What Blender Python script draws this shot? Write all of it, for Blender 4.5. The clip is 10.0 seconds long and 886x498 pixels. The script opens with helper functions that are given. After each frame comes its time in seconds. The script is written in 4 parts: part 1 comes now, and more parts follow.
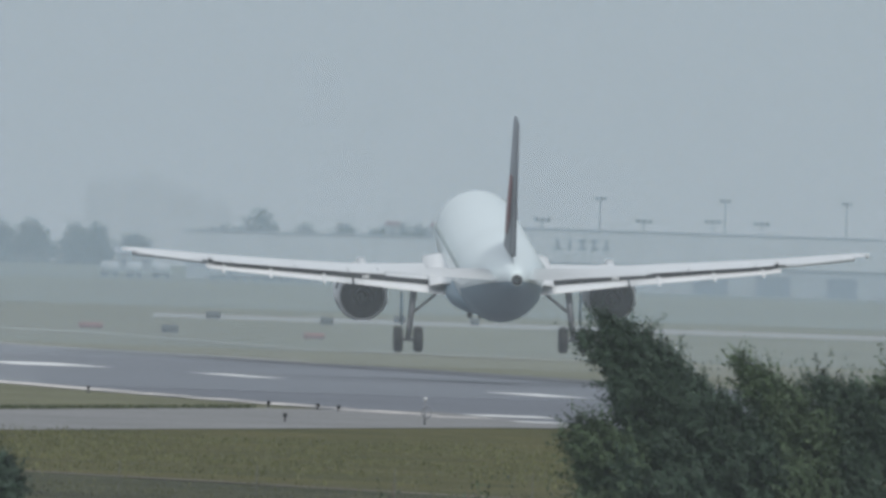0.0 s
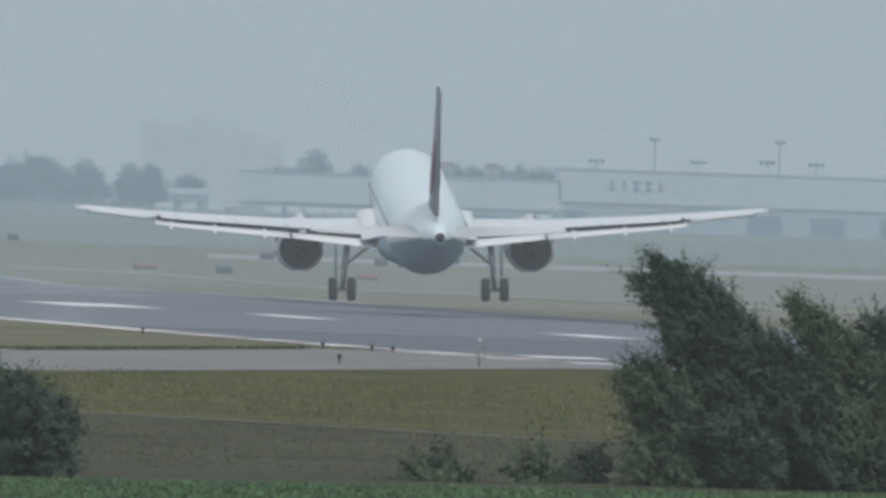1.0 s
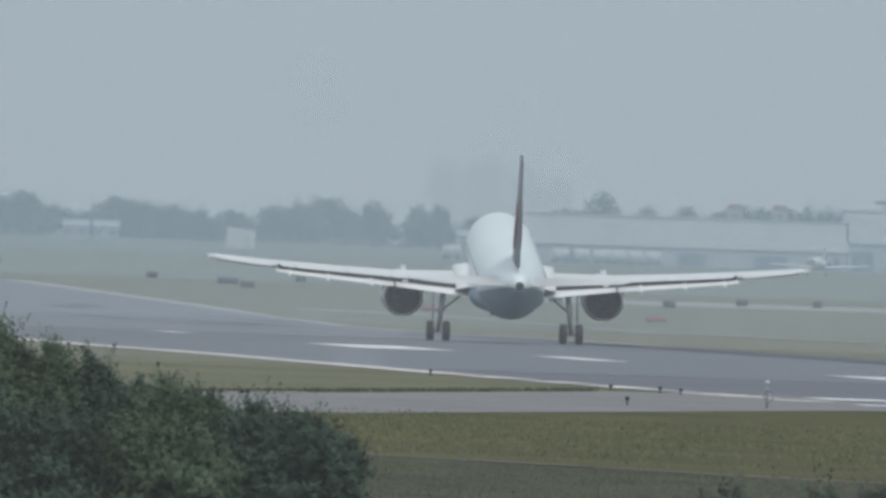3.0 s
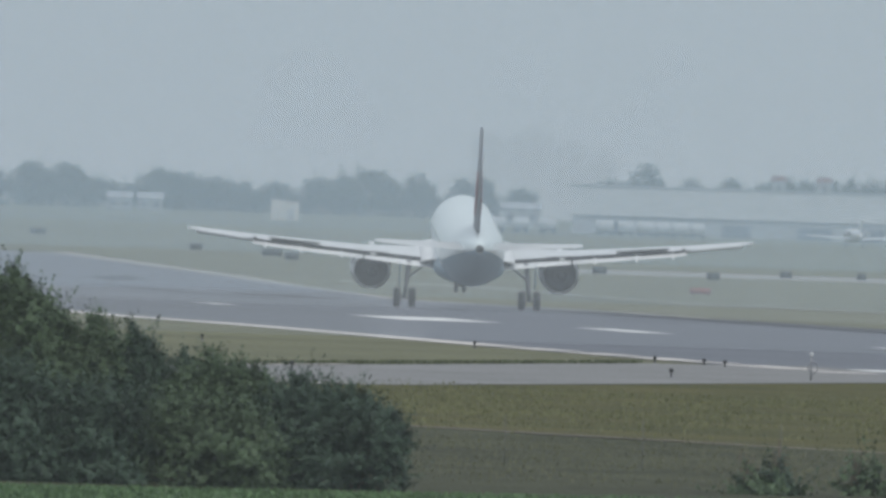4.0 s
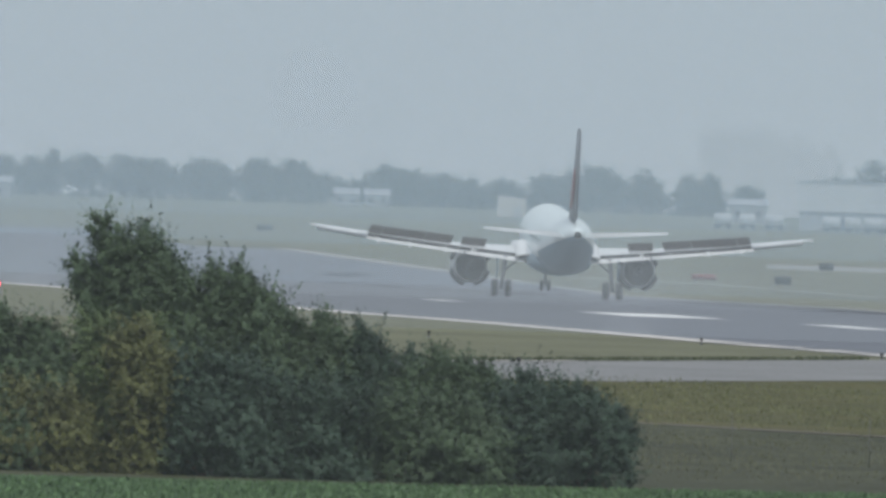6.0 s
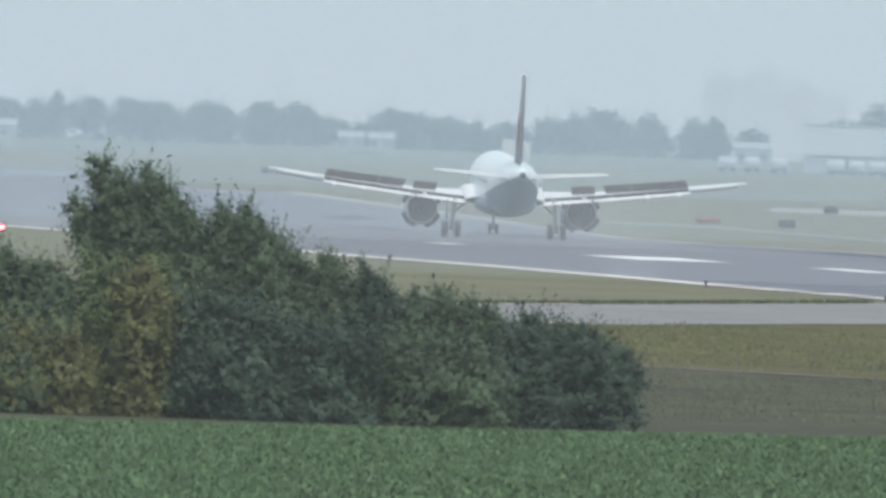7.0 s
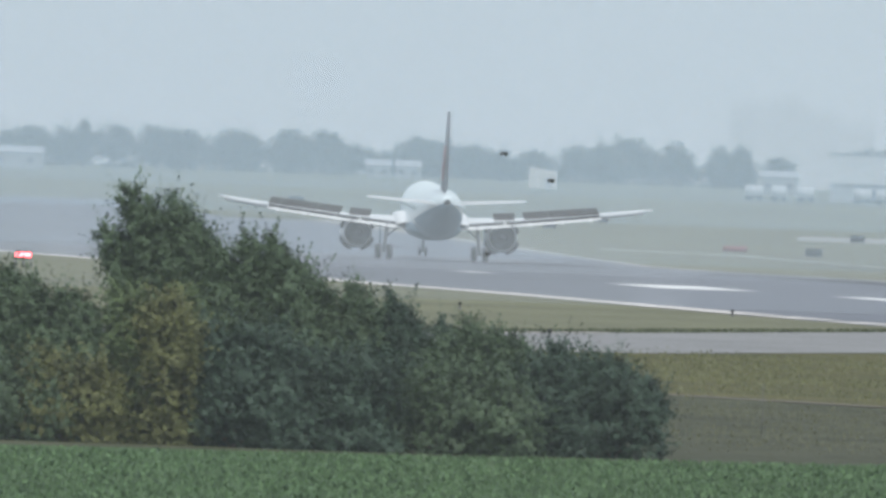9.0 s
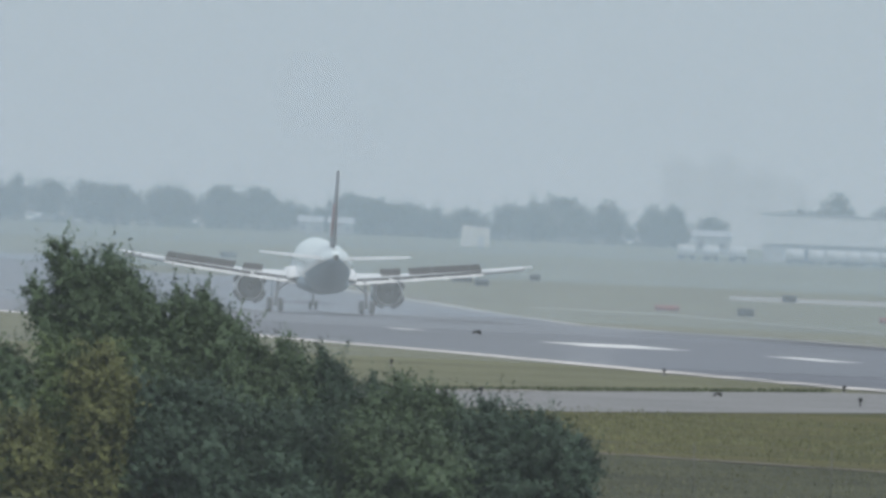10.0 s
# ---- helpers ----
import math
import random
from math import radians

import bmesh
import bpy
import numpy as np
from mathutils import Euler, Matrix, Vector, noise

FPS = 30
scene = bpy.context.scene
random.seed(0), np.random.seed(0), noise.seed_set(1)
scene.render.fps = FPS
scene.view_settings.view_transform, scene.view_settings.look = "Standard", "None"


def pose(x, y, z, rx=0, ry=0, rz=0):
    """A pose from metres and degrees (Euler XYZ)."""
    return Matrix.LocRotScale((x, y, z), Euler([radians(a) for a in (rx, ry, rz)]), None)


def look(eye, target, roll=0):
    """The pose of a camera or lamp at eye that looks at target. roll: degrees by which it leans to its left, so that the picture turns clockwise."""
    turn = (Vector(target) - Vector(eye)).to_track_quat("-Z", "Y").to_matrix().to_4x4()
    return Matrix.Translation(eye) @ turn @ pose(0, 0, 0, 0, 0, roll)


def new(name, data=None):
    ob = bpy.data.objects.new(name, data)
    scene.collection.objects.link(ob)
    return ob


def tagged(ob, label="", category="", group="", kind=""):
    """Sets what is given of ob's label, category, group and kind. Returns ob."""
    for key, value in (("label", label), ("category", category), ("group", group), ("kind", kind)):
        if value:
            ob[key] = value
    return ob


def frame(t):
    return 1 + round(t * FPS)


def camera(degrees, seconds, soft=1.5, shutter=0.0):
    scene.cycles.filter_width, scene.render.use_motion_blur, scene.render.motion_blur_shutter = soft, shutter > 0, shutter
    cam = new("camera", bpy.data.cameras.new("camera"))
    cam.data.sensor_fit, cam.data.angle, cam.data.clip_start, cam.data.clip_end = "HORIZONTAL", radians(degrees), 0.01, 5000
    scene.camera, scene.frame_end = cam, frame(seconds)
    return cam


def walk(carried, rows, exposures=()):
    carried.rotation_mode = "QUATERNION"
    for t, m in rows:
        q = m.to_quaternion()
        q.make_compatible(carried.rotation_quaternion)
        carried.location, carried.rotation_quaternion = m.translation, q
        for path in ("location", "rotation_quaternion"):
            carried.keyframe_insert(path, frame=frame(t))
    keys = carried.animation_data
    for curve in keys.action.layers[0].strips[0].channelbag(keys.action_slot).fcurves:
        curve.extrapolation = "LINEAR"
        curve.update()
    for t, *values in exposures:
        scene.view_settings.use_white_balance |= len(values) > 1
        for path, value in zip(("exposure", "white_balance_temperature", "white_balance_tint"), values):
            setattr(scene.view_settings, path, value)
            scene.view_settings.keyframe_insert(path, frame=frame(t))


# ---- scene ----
cam = camera(2.9211, 10.0, soft=3.2)
EYE = (0.0, 0.0, 3.0)
AIM = [
    (0.0, 15.03, 6.85), (0.2, 14.15, 5.5), (0.5, 13.8, 5.28), (0.8, 13.8, 5.2), (1.0, 12.018, 3.362),
    (1.2, 11.975, 2.677), (1.5, 13.192, 2.766), (1.8, 13.307, 3.242), (2.0, 8.128, 3.396), (2.2, 2.467, 3.875),
    (2.5, 0.0, 4.672), (2.7, -4.053, 5.22), (3.0, -4.623, 5.234), (3.2, -5.037, 4.96), (4.3, -7.376, 3.369),
    (4.5, -6.976, 4.082), (4.7, -9.671, 3.911), (5.0, -9.784, 3.403), (5.2, -14.196, 3.973), (5.5, -15.031, 4.14),
    (5.8, -17.885, 4.339), (6.0, -20.148, 2.913), (6.2, -21.058, 1.891), (7.3, -20.128, -0.617), (7.5, -21.993, -0.304),
    (7.8, -23.428, -0.205), (8.0, -22.161, -0.163), (8.2, -25.129, 0.063), (8.5, -23.361, 0.204), (8.8, -21.955, 0.999),
    (9.0, -21.881, 1.212), (9.2, -21.544, 1.826), (9.5, -19.353, 2.972), (9.8, -19.107, 4.379), (10.0, -18.107, 4.657)]
LEAN = [(0.0, 1.9), (6.2, 1.9), (8.0, 1.95), (9.0, 2.0), (9.5, 2.15), (10.0, 2.4)]
walk(cam, [(t, look(EYE, (x, 1000.0, z), float(np.interp(t, [a for a, _ in LEAN], [b for _, b in LEAN])))) for t, x, z in AIM],
     exposures=[(0.0, -0.04), (1.1, -0.05), (1.8, 0.07), (2.4, 0.02), (3.1, -0.02), (4.4, 0.03), (5.8, 0.05), (7.3, 0.54), (8.6, 0.54), (10.0, 0.17)])

# ---- light: an overcast, hazy day ----
world = bpy.data.worlds.new("overcast_sky")
scene.world = world
world.use_nodes = True
wn, wl = world.node_tree.nodes, world.node_tree.links
sky = wn.new("ShaderNodeTexSky")
sky.sky_type, sky.sun_disc = "NISHITA", False
sky.sun_elevation, sky.sun_rotation = radians(52), radians(200)
sky.air_density, sky.dust_density, sky.ozone_density = 1.0, 4.0, 1.0
veil = wn.new("ShaderNodeMix")
veil.data_type = "RGBA"
veil.inputs[0].default_value = 0.75
veil.inputs[7].default_value = (5.65, 6.3, 7.0, 1)
wl.new(sky.outputs[0], veil.inputs[6])
wl.new(veil.outputs[2], wn["Background"].inputs[0])
wn["Background"].inputs[1].default_value = 0.1
sun = new("sun", bpy.data.lights.new("sun", "SUN"))
sun.data.energy, sun.data.angle, sun.data.color = 1.4, radians(14), (1.0, 0.97, 0.92)
sun.matrix_world = look((0, 0, 300), (-68, 190, 300 - 260), 0)


# ---- materials ----
def material(name, color, rough=0.6, metal=0.0, var=0.25, scale=1.0, fine=8.0, bump=0.0, island=0.0, color2=None, coat=0.0):
    """A surface whose colour varies at two scales, with a fine relief."""
    m = bpy.data.materials.new(name)
    m.use_nodes = True
    n, l = m.node_tree.nodes, m.node_tree.links
    b = n["Principled BSDF"]
    b.inputs["Roughness"].default_value, b.inputs["Metallic"].default_value = rough, metal
    b.inputs["Coat Weight"].default_value = coat
    if rough > 0.9:
        b.inputs["Specular IOR Level"].default_value = 0.1
    tc = n.new("ShaderNodeTexCoord")
    big, small = n.new("ShaderNodeTexNoise"), n.new("ShaderNodeTexNoise")
    for tex, s in ((big, scale), (small, scale * fine)):
        tex.inputs["Scale"].default_value, tex.inputs["Detail"].default_value = s, 4
        l.new(tc.outputs["Object"], tex.inputs["Vector"])
    add = n.new("ShaderNodeMath")
    add.operation = "ADD"
    l.new(big.outputs[0], add.inputs[0])
    l.new(small.outputs[0], add.inputs[1])
    fac = n.new("ShaderNodeMapRange")
    fac.inputs[1].default_value, fac.inputs[2].default_value = 0.75, 1.25
    l.new(add.outputs[0], fac.inputs[0])
    dark = tuple(c * (1 - var) for c in color)
    lite = color2 or tuple(min(1, c * (1 + var)) for c in color)
    mix = n.new("ShaderNodeMix")
    mix.data_type = "RGBA"
    mix.inputs[6].default_value, mix.inputs[7].default_value = (*dark, 1), (*lite, 1)
    l.new(fac.outputs[0], mix.inputs[0])
    out = mix.outputs[2]
    if island:
        geo = n.new("ShaderNodeNewGeometry")
        hsv = n.new("ShaderNodeHueSaturation")
        rng = n.new("ShaderNodeMapRange")
        rng.inputs[3].default_value, rng.inputs[4].default_value = 1 - island, 1 + island
        l.new(geo.outputs["Random Per Island"], rng.inputs[0])
        l.new(rng.outputs[0], hsv.inputs["Value"])
        l.new(out, hsv.inputs["Color"])
        out = hsv.outputs[0]
    l.new(out, b.inputs["Base Color"])
    if bump:
        bp = n.new("ShaderNodeBump")
        bp.inputs["Strength"].default_value = bump
        l.new(small.outputs[0], bp.inputs["Height"])
        l.new(bp.outputs[0], b.inputs["Normal"])
    return m


def leaf_material(name, color, island=0.16):
    m = material(name, color, 0.55, var=0.38, scale=1.5, fine=5, island=island)
    b = m.node_tree.nodes["Principled BSDF"]
    b.inputs["Specular IOR Level"].default_value = 0.25
    return m


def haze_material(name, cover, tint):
    """Thin sheet for haze or spray: most light passes, the rest is scattered to both sides."""
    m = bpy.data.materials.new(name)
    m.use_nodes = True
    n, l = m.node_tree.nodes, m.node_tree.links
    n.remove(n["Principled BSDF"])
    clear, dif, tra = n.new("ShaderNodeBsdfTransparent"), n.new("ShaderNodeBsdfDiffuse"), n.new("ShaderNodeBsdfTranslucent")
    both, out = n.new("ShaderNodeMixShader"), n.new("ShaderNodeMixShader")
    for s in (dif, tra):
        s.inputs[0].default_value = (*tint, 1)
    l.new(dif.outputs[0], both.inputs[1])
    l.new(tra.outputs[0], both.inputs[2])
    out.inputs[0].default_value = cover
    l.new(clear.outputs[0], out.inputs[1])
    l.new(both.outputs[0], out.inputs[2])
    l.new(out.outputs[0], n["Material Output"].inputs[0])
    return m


def glow(name, color, strength):
    m = bpy.data.materials.new(name)
    m.use_nodes = True
    b = m.node_tree.nodes["Principled BSDF"]
    b.inputs["Base Color"].default_value = (*color, 1)
    b.inputs["Emission Color"].default_value, b.inputs["Emission Strength"].default_value = (*color, 1), strength
    return m


GRASS = material("dry_grass", (0.118, 0.12, 0.062), 0.9, var=0.3, scale=0.05, fine=14, bump=0.3)
CROP_SOIL = material("crop_soil", (0.06, 0.1, 0.04), 0.95, var=0.3, scale=1.2)
ASPHALT = material("asphalt", (0.1, 0.107, 0.13), 0.55, var=0.14, scale=0.04, fine=20)
RUBBER_BAND = material("rubber_stained_asphalt", (0.05, 0.052, 0.062), 0.7, var=0.2, scale=0.05, fine=16)
CONCRETE = material("worn_concrete", (0.2, 0.2, 0.2), 0.85, var=0.2, scale=0.15, fine=12)
FAR_CONCRETE = material("pale_concrete", (0.28, 0.28, 0.27), 0.85, var=0.15, scale=0.15, fine=12)
PAINT = material("runway_paint", (0.75, 0.76, 0.75), 0.7, var=0.12, scale=0.6, fine=9)
WORN_PAINT = material("worn_edge_paint", (0.6, 0.57, 0.54), 0.8, var=0.55, scale=0.4, fine=9)
DIRT = material("dirt_track", (0.19, 0.17, 0.14), 0.95, var=0.25, scale=0.3, fine=10)
SKIN = material("pale_blue_paint", (0.8, 0.9, 0.91), 0.3, var=0.05, scale=0.4, fine=9, coat=0.3)
WHITE = material("white_paint", (0.8, 0.82, 0.83), 0.35, var=0.05, scale=0.5, fine=9)
# greyish belly colour, made darker to carry the underside's shade
BELLY = material("belly_grey_shaded", (0.17, 0.26, 0.325), 0.45, var=0.1, scale=0.5, fine=9)
WING = material("wing_grey_paint", (0.7, 0.73, 0.75), 0.4, var=0.06, scale=0.5, fine=9)
FIN = material("dark_fin_paint", (0.085, 0.1, 0.125), 0.4, var=0.1, scale=0.5, fine=9)
RED = material("red_emblem_paint", (0.22, 0.06, 0.065), 0.4, var=0.1, scale=0.5)
DARK = material("dark_metal", (0.02, 0.021, 0.024), 0.6, 0.1, var=0.2, scale=2)
TYRE = material("tyre_rubber", (0.02, 0.02, 0.022), 0.8, var=0.2, scale=3)
STEEL = material("steel_grey", (0.3, 0.31, 0.33), 0.45, 0.6, var=0.12, scale=2)
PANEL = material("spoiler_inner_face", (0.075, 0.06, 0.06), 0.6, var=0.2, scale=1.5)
BARK = material("bark", (0.12, 0.09, 0.07), 0.9, var=0.3, scale=5, bump=0.4)
LEAF = leaf_material("shrub_leaf", (0.07, 0.107, 0.057), 0.07)
LEAF_DARK = leaf_material("dark_shrub_leaf", (0.044, 0.074, 0.05), 0.07)
LEAF_WARM = leaf_material("yellowing_leaf", (0.09, 0.128, 0.052), 0.07)
LEAF_RUST = leaf_material("rusty_leaf", (0.12, 0.13, 0.049), 0.07)
LEAF_FAR = leaf_material("tree_leaf", (0.04, 0.062, 0.052), 0.2)
LEAF_CROP = leaf_material("crop_leaf", (0.08, 0.143, 0.06), 0.18)
STRAW = leaf_material("straw", (0.14, 0.147, 0.068), 0.14)
HALL = material("hall_cladding", (0.62, 0.64, 0.66), 0.6, var=0.06, scale=0.05, fine=10)
HALL_LOW = material("hall_lower_wall", (0.36, 0.38, 0.41), 0.7, var=0.1, scale=0.05, fine=10)
DOORS = material("hall_door_blue", (0.1, 0.13, 0.18), 0.6, var=0.15, scale=0.1)
TOWERS = material("tower_block_concrete", (0.3, 0.32, 0.34), 0.8, var=0.1, scale=0.02)
SIGN_RED = material("sign_red", (0.24, 0.08, 0.07), 0.5, var=0.15, scale=1)
FENCE_GREY = material("weathered_fence_steel", (0.13, 0.13, 0.12), 0.6, 0.2, var=0.2, scale=3)
FEATHER = material("dark_feathers", (0.02, 0.018, 0.017), 0.7, var=0.3, scale=8)
GLASS_DARK = material("dark_glass", (0.03, 0.04, 0.05), 0.1, var=0.1, scale=0.3)
GRASS_BLADE = leaf_material("grass_blade", (0.115, 0.12, 0.068), 0.08)
CREAM = material("cream_cladding", (0.52, 0.5, 0.46), 0.7, var=0.06, scale=0.3)
LAMP_RED = glow("red_lamp_lens", (1.0, 0.13, 0.15), 6)
# depth, cover, half width and height of the added haze sheets
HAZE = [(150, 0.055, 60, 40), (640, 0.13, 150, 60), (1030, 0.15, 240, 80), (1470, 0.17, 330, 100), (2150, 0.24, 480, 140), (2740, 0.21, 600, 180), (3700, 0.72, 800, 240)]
DARK_GREY = material("dark_grey_metal", (0.045, 0.05, 0.06), 0.55, 0.1, var=0.15, scale=2)
WINDOW_GREY = material("cabin_window", (0.5, 0.58, 0.6), 0.2, var=0.1, scale=1)
BORDER = material("pale_pavement_border", (0.34, 0.33, 0.31), 0.8, var=0.2, scale=0.3, fine=8)
ROOF_RED = material("red_roof", (0.25, 0.1, 0.09), 0.7, var=0.15, scale=0.5)
ROUGH = material("rough_brown_grass", (0.06, 0.063, 0.038), 0.95, var=0.4, scale=0.25, fine=9, bump=0.3)
GRASS_DARK = leaf_material("dark_grass_blade", (0.06, 0.075, 0.035), 0.2)
STRAW_GROUND = material("dry_yellow_grass", (0.075, 0.085, 0.035), 0.95, var=0.35, scale=0.16, fine=7, bump=0.3, color2=(0.125, 0.112, 0.045))


# ---- building helpers ----
def part(name, bm, mat, parent=None, label="", smooth=True):
    me = bpy.data.meshes.new(name)
    if isinstance(bm, tuple):
        me.from_pydata(bm[0], [], bm[1])
    else:
        bm.normal_update()
        bm.to_mesh(me)
        bm.free()
    for m in (mat if isinstance(mat, (list, tuple)) else [mat]):
        me.materials.append(m)
    if smooth:
        me.polygons.foreach_set("use_smooth", [True] * len(me.polygons))
    ob = new(name, me)
    if parent:
        ob.parent = parent
    if label:
        ob["label"] = label
    return ob


def thing(name, at, label, category, group="", kind=""):
    ob = new(name)
    ob.matrix_world = at if isinstance(at, Matrix) else pose(*at)
    return tagged(ob, label, category, group, kind)


def loft(rings, bm=None, caps=True):
    """Skin over rings of equal point counts."""
    bm = bm or bmesh.new()
    vs = [[bm.verts.new(p) for p in r] for r in rings]
    n = len(rings[0])
    for a, b in zip(vs, vs[1:]):
        for i in range(n):
            bm.faces.new((a[i], a[(i + 1) % n], b[(i + 1) % n], b[i]))
    if caps:
        bm.faces.new(vs[0][::-1])
        bm.faces.new(vs[-1])
    bmesh.ops.recalc_face_normals(bm, faces=bm.faces[:])
    return bm


def box(sx, sy, sz, at=(0, 0, 0), bevel=0.0, bm=None, turn=None):
    bm = bm or bmesh.new()
    m = Matrix.Translation(at) @ (turn or Matrix()) @ Matrix.Diagonal((sx, sy, sz, 1))
    made = bmesh.ops.create_cube(bm, size=1, matrix=m)["verts"]
    if bevel:
        edges = list({e for v in made for e in v.link_edges})
        bmesh.ops.bevel(bm, geom=edges, offset=bevel, segments=2, affect="EDGES")
    return bm


def tube(a, b, r0, r1=None, n=10, bm=None):
    a, b = Vector(a), Vector(b)
    r1 = r0 if r1 is None else r1
    q = (b - a).to_track_quat("Z", "Y")
    rings = [[p + q @ Vector((r * math.cos(2 * math.pi * i / n), r * math.sin(2 * math.pi * i / n), 0)) for i in range(n)]
             for p, r in ((a, r0), (b, r1))]
    return loft(rings, bm)


def lathe(profile, n=28, axis="y"):
    """Rings of (along, radius) round the y axis (or x)."""
    rings = []
    for y, r in profile:
        ring = []
        for i in range(n):
            c, s = math.cos(2 * math.pi * i / n) * r, math.sin(2 * math.pi * i / n) * r
            ring.append((c, y, s) if axis == "y" else (y, c, s))
        rings.append(ring)
    return loft(rings)


PROFILE = [(-2000, 0), (960, 0), (1120, -0.12), (1280, -0.4), (1420, -0.42), (1560, -0.15), (1700, 0.5), (2000, 2.2),
           (2300, 3.9), (2600, 6.0), (3200, 10.6), (4000, 12.6), (5200, 14.0), (9000, 14.0)]


def ground_z(y):
    return float(np.interp(y, [p[0] for p in PROFILE], [p[1] for p in PROFILE]))


# ---- the ground ----
def ground_sheet():
    ys = [-1500, -300, 0, 100] + list(range(150, 960, 90)) + [p[0] for p in PROFILE[1:-1]] + list(range(1000, 3200, 70)) + [4500, 4900]
    ys = sorted(set(ys))
    xs = [-3500, -1500, -700, -300, -150, -60, -20, 0, 20, 60, 150, 300, 700, 1500, 3500]
    verts = [(x, y, ground_z(y)) for y in ys for x in xs]
    w = len(xs)
    faces = [(j * w + i, j * w + i + 1, (j + 1) * w + i + 1, (j + 1) * w + i) for j in range(len(ys) - 1) for i in range(w - 1)]
    tagged(part("ground", (verts, faces), GRASS), "dry olive-green airfield grass, gently rising far off", "ground", kind="structure")


RW0, RWS = 77.26, -0.0788


def strip(name, left, right, y0, y1, mat, lift, label, category, kind="structure", step=30):
    """A sheet between two lines x = a + b * y, laid on the ground."""
    n = max(1, int((y1 - y0) / step))
    rows = [y0 + (y1 - y0) * i / n for i in range(n + 1)]
    verts = []
    for y in rows:
        z = ground_z(y) + lift
        verts += [(s(y) if callable(s) else s[0] + s[1] * y, y, z) for s in (left, right)]
    faces = [(2 * i, 2 * i + 1, 2 * i + 3, 2 * i + 2) for i in range(n)]
    return tagged(part(name, (verts, faces), mat), label, category, kind=kind)


def patch(name, corners, mat, lift, label, category, parent=None):
    verts = [(x, y, ground_z(y) + lift) for x, y in corners]
    ob = part(name, (verts, [tuple(range(len(verts)))]), mat, parent)
    return ob if parent else tagged(ob, label, category, kind="structure")


ground_sheet()
def edge_x(y):
    """The near side of the runway."""
    return float(np.interp(y, [470, 520, 555, 600, 650, 710, 760, 800, 2300], [12.6, 6.6, 2.3, -2.8, -7.9, -13.9, -20.2, -24.2, -166.0]))


strip("runway", lambda y: edge_x(y) - 0.1, (RW0 + 11.5, RWS), 476, 2300, ASPHALT, 0.016, "grey asphalt runway with worn white markings", "runway")
strip("rubber_band", (RW0 + 6.0, RWS), (RW0 + 11.4, RWS), 760, 1700, RUBBER_BAND, 0.05, "darker asphalt strip along the runway side", "runway strip")
strip("edge_line", edge_x, lambda y: edge_x(y) + 1.8, 602, 1500, WORN_PAINT, 0.026, "worn whitish edge line along the runway", "runway line")
for y0, y1 in ((583, 598), (566, 577), (548, 561), (541, 545), (522, 536), (511, 516)):
    strip("edge_line", edge_x, lambda y: edge_x(y) + 1.7, y0, y1, WORN_PAINT, 0.026, "broken remains of the whitish edge line", "runway line")


def mark(x0, x1, y0, y1, label="white painted bar on the runway"):
    """A painted bar that lies along the runway."""
    dx = RWS * (y1 - y0)
    patch("runway_marking", [(x0, y0), (x1, y0), (x1 + dx, y1), (x0 + dx, y1)], PAINT, 0.03, label, "runway marking")


mark(-7.6, -2.9, 826, 866, "large white aiming bar painted on the runway")
mark(3.1, 4.9, 762, 796)
mark(14.0, 16.1, 667, 691)
mark(9.3, 11.7, 521, 530)
mark(10.0, 11.3, 498, 503)
mark(-19.4, -18.1, 970, 996)
patch("taxiway", [(2.4, 526), (-4.6, 481), (-9, 455), (-30, 392), (-60, 366), (-60, 318), (-30, 346), (-7, 394), (-3.8, 405), (0.1, 425), (8.8, 471), (12, 480), (8, 540)], CONCRETE, 0.025, "worn pale grey taxiway joining the runway", "taxiway")
strip("taxiway_line", lambda y: float(np.interp(y, [392, 455, 481], [-30, -9, -4.6])), lambda y: 0.5 + float(np.interp(y, [392, 455, 481], [-30, -9, -4.6])), 420, 472, WORN_PAINT, 0.05, "worn whitish line along the taxiway", "taxiway line", step=6)
strip("taxiway_line", lambda y: float(np.interp(y, [346, 394, 405, 425], [-30, -7, -3.8, 0.1])) - 0.6, lambda y: float(np.interp(y, [346, 394, 405, 425], [-30, -7, -3.8, 0.1])) - 0.1, 376, 403, WORN_PAINT, 0.05, "worn whitish line along the taxiway", "taxiway line", step=6)
patch("rough_grass_ground", [(-400, 150), (400, 170), (400, 232), (40, 262), (20, 272), (6, 287), (1, 297), (-2.7, 307), (-14, 309), (-60, 305), (-400, 300)], ROUGH, 0.01, "brownish rough grass beyond the crop field", "ground")
patch("dry_grass_ground", [(-400, 302), (-60, 307), (-14, 311), (-2.7, 309), (1, 299), (6, 289), (20, 274), (40, 264), (400, 234), (400, 440), (60, 462), (12, 477), (8.8, 470.6), (0.1, 424.6), (-3.8, 404.6), (-7, 393.6), (-30, 345.6), (-60, 317.6), (-400, 312)], STRAW_GROUND, 0.014, "dry yellowish grass beside the taxiway", "ground")
patch("dirt_track", [(-60, 307.5), (-14, 311.5), (-2.7, 309), (6, 287.5), (40, 262.5), (40, 261), (6, 286), (-2.7, 307), (-14, 309.5), (-60, 305)], DIRT, 0.02, "pale dirt track through the grass", "track")
patch("exit_taxiway", [(11, 930), (4, 1120), (-3.5, 1250), (-13.8, 1385), (-22, 1534), (-33, 1695), (-60, 2000), (-84, 2000), (-45, 1560), (-30, 1390), (-19, 1250), (-9, 1120), (3, 930)], ASPHALT, 0.028, "grey asphalt turn-off beside the runway", "taxiway")
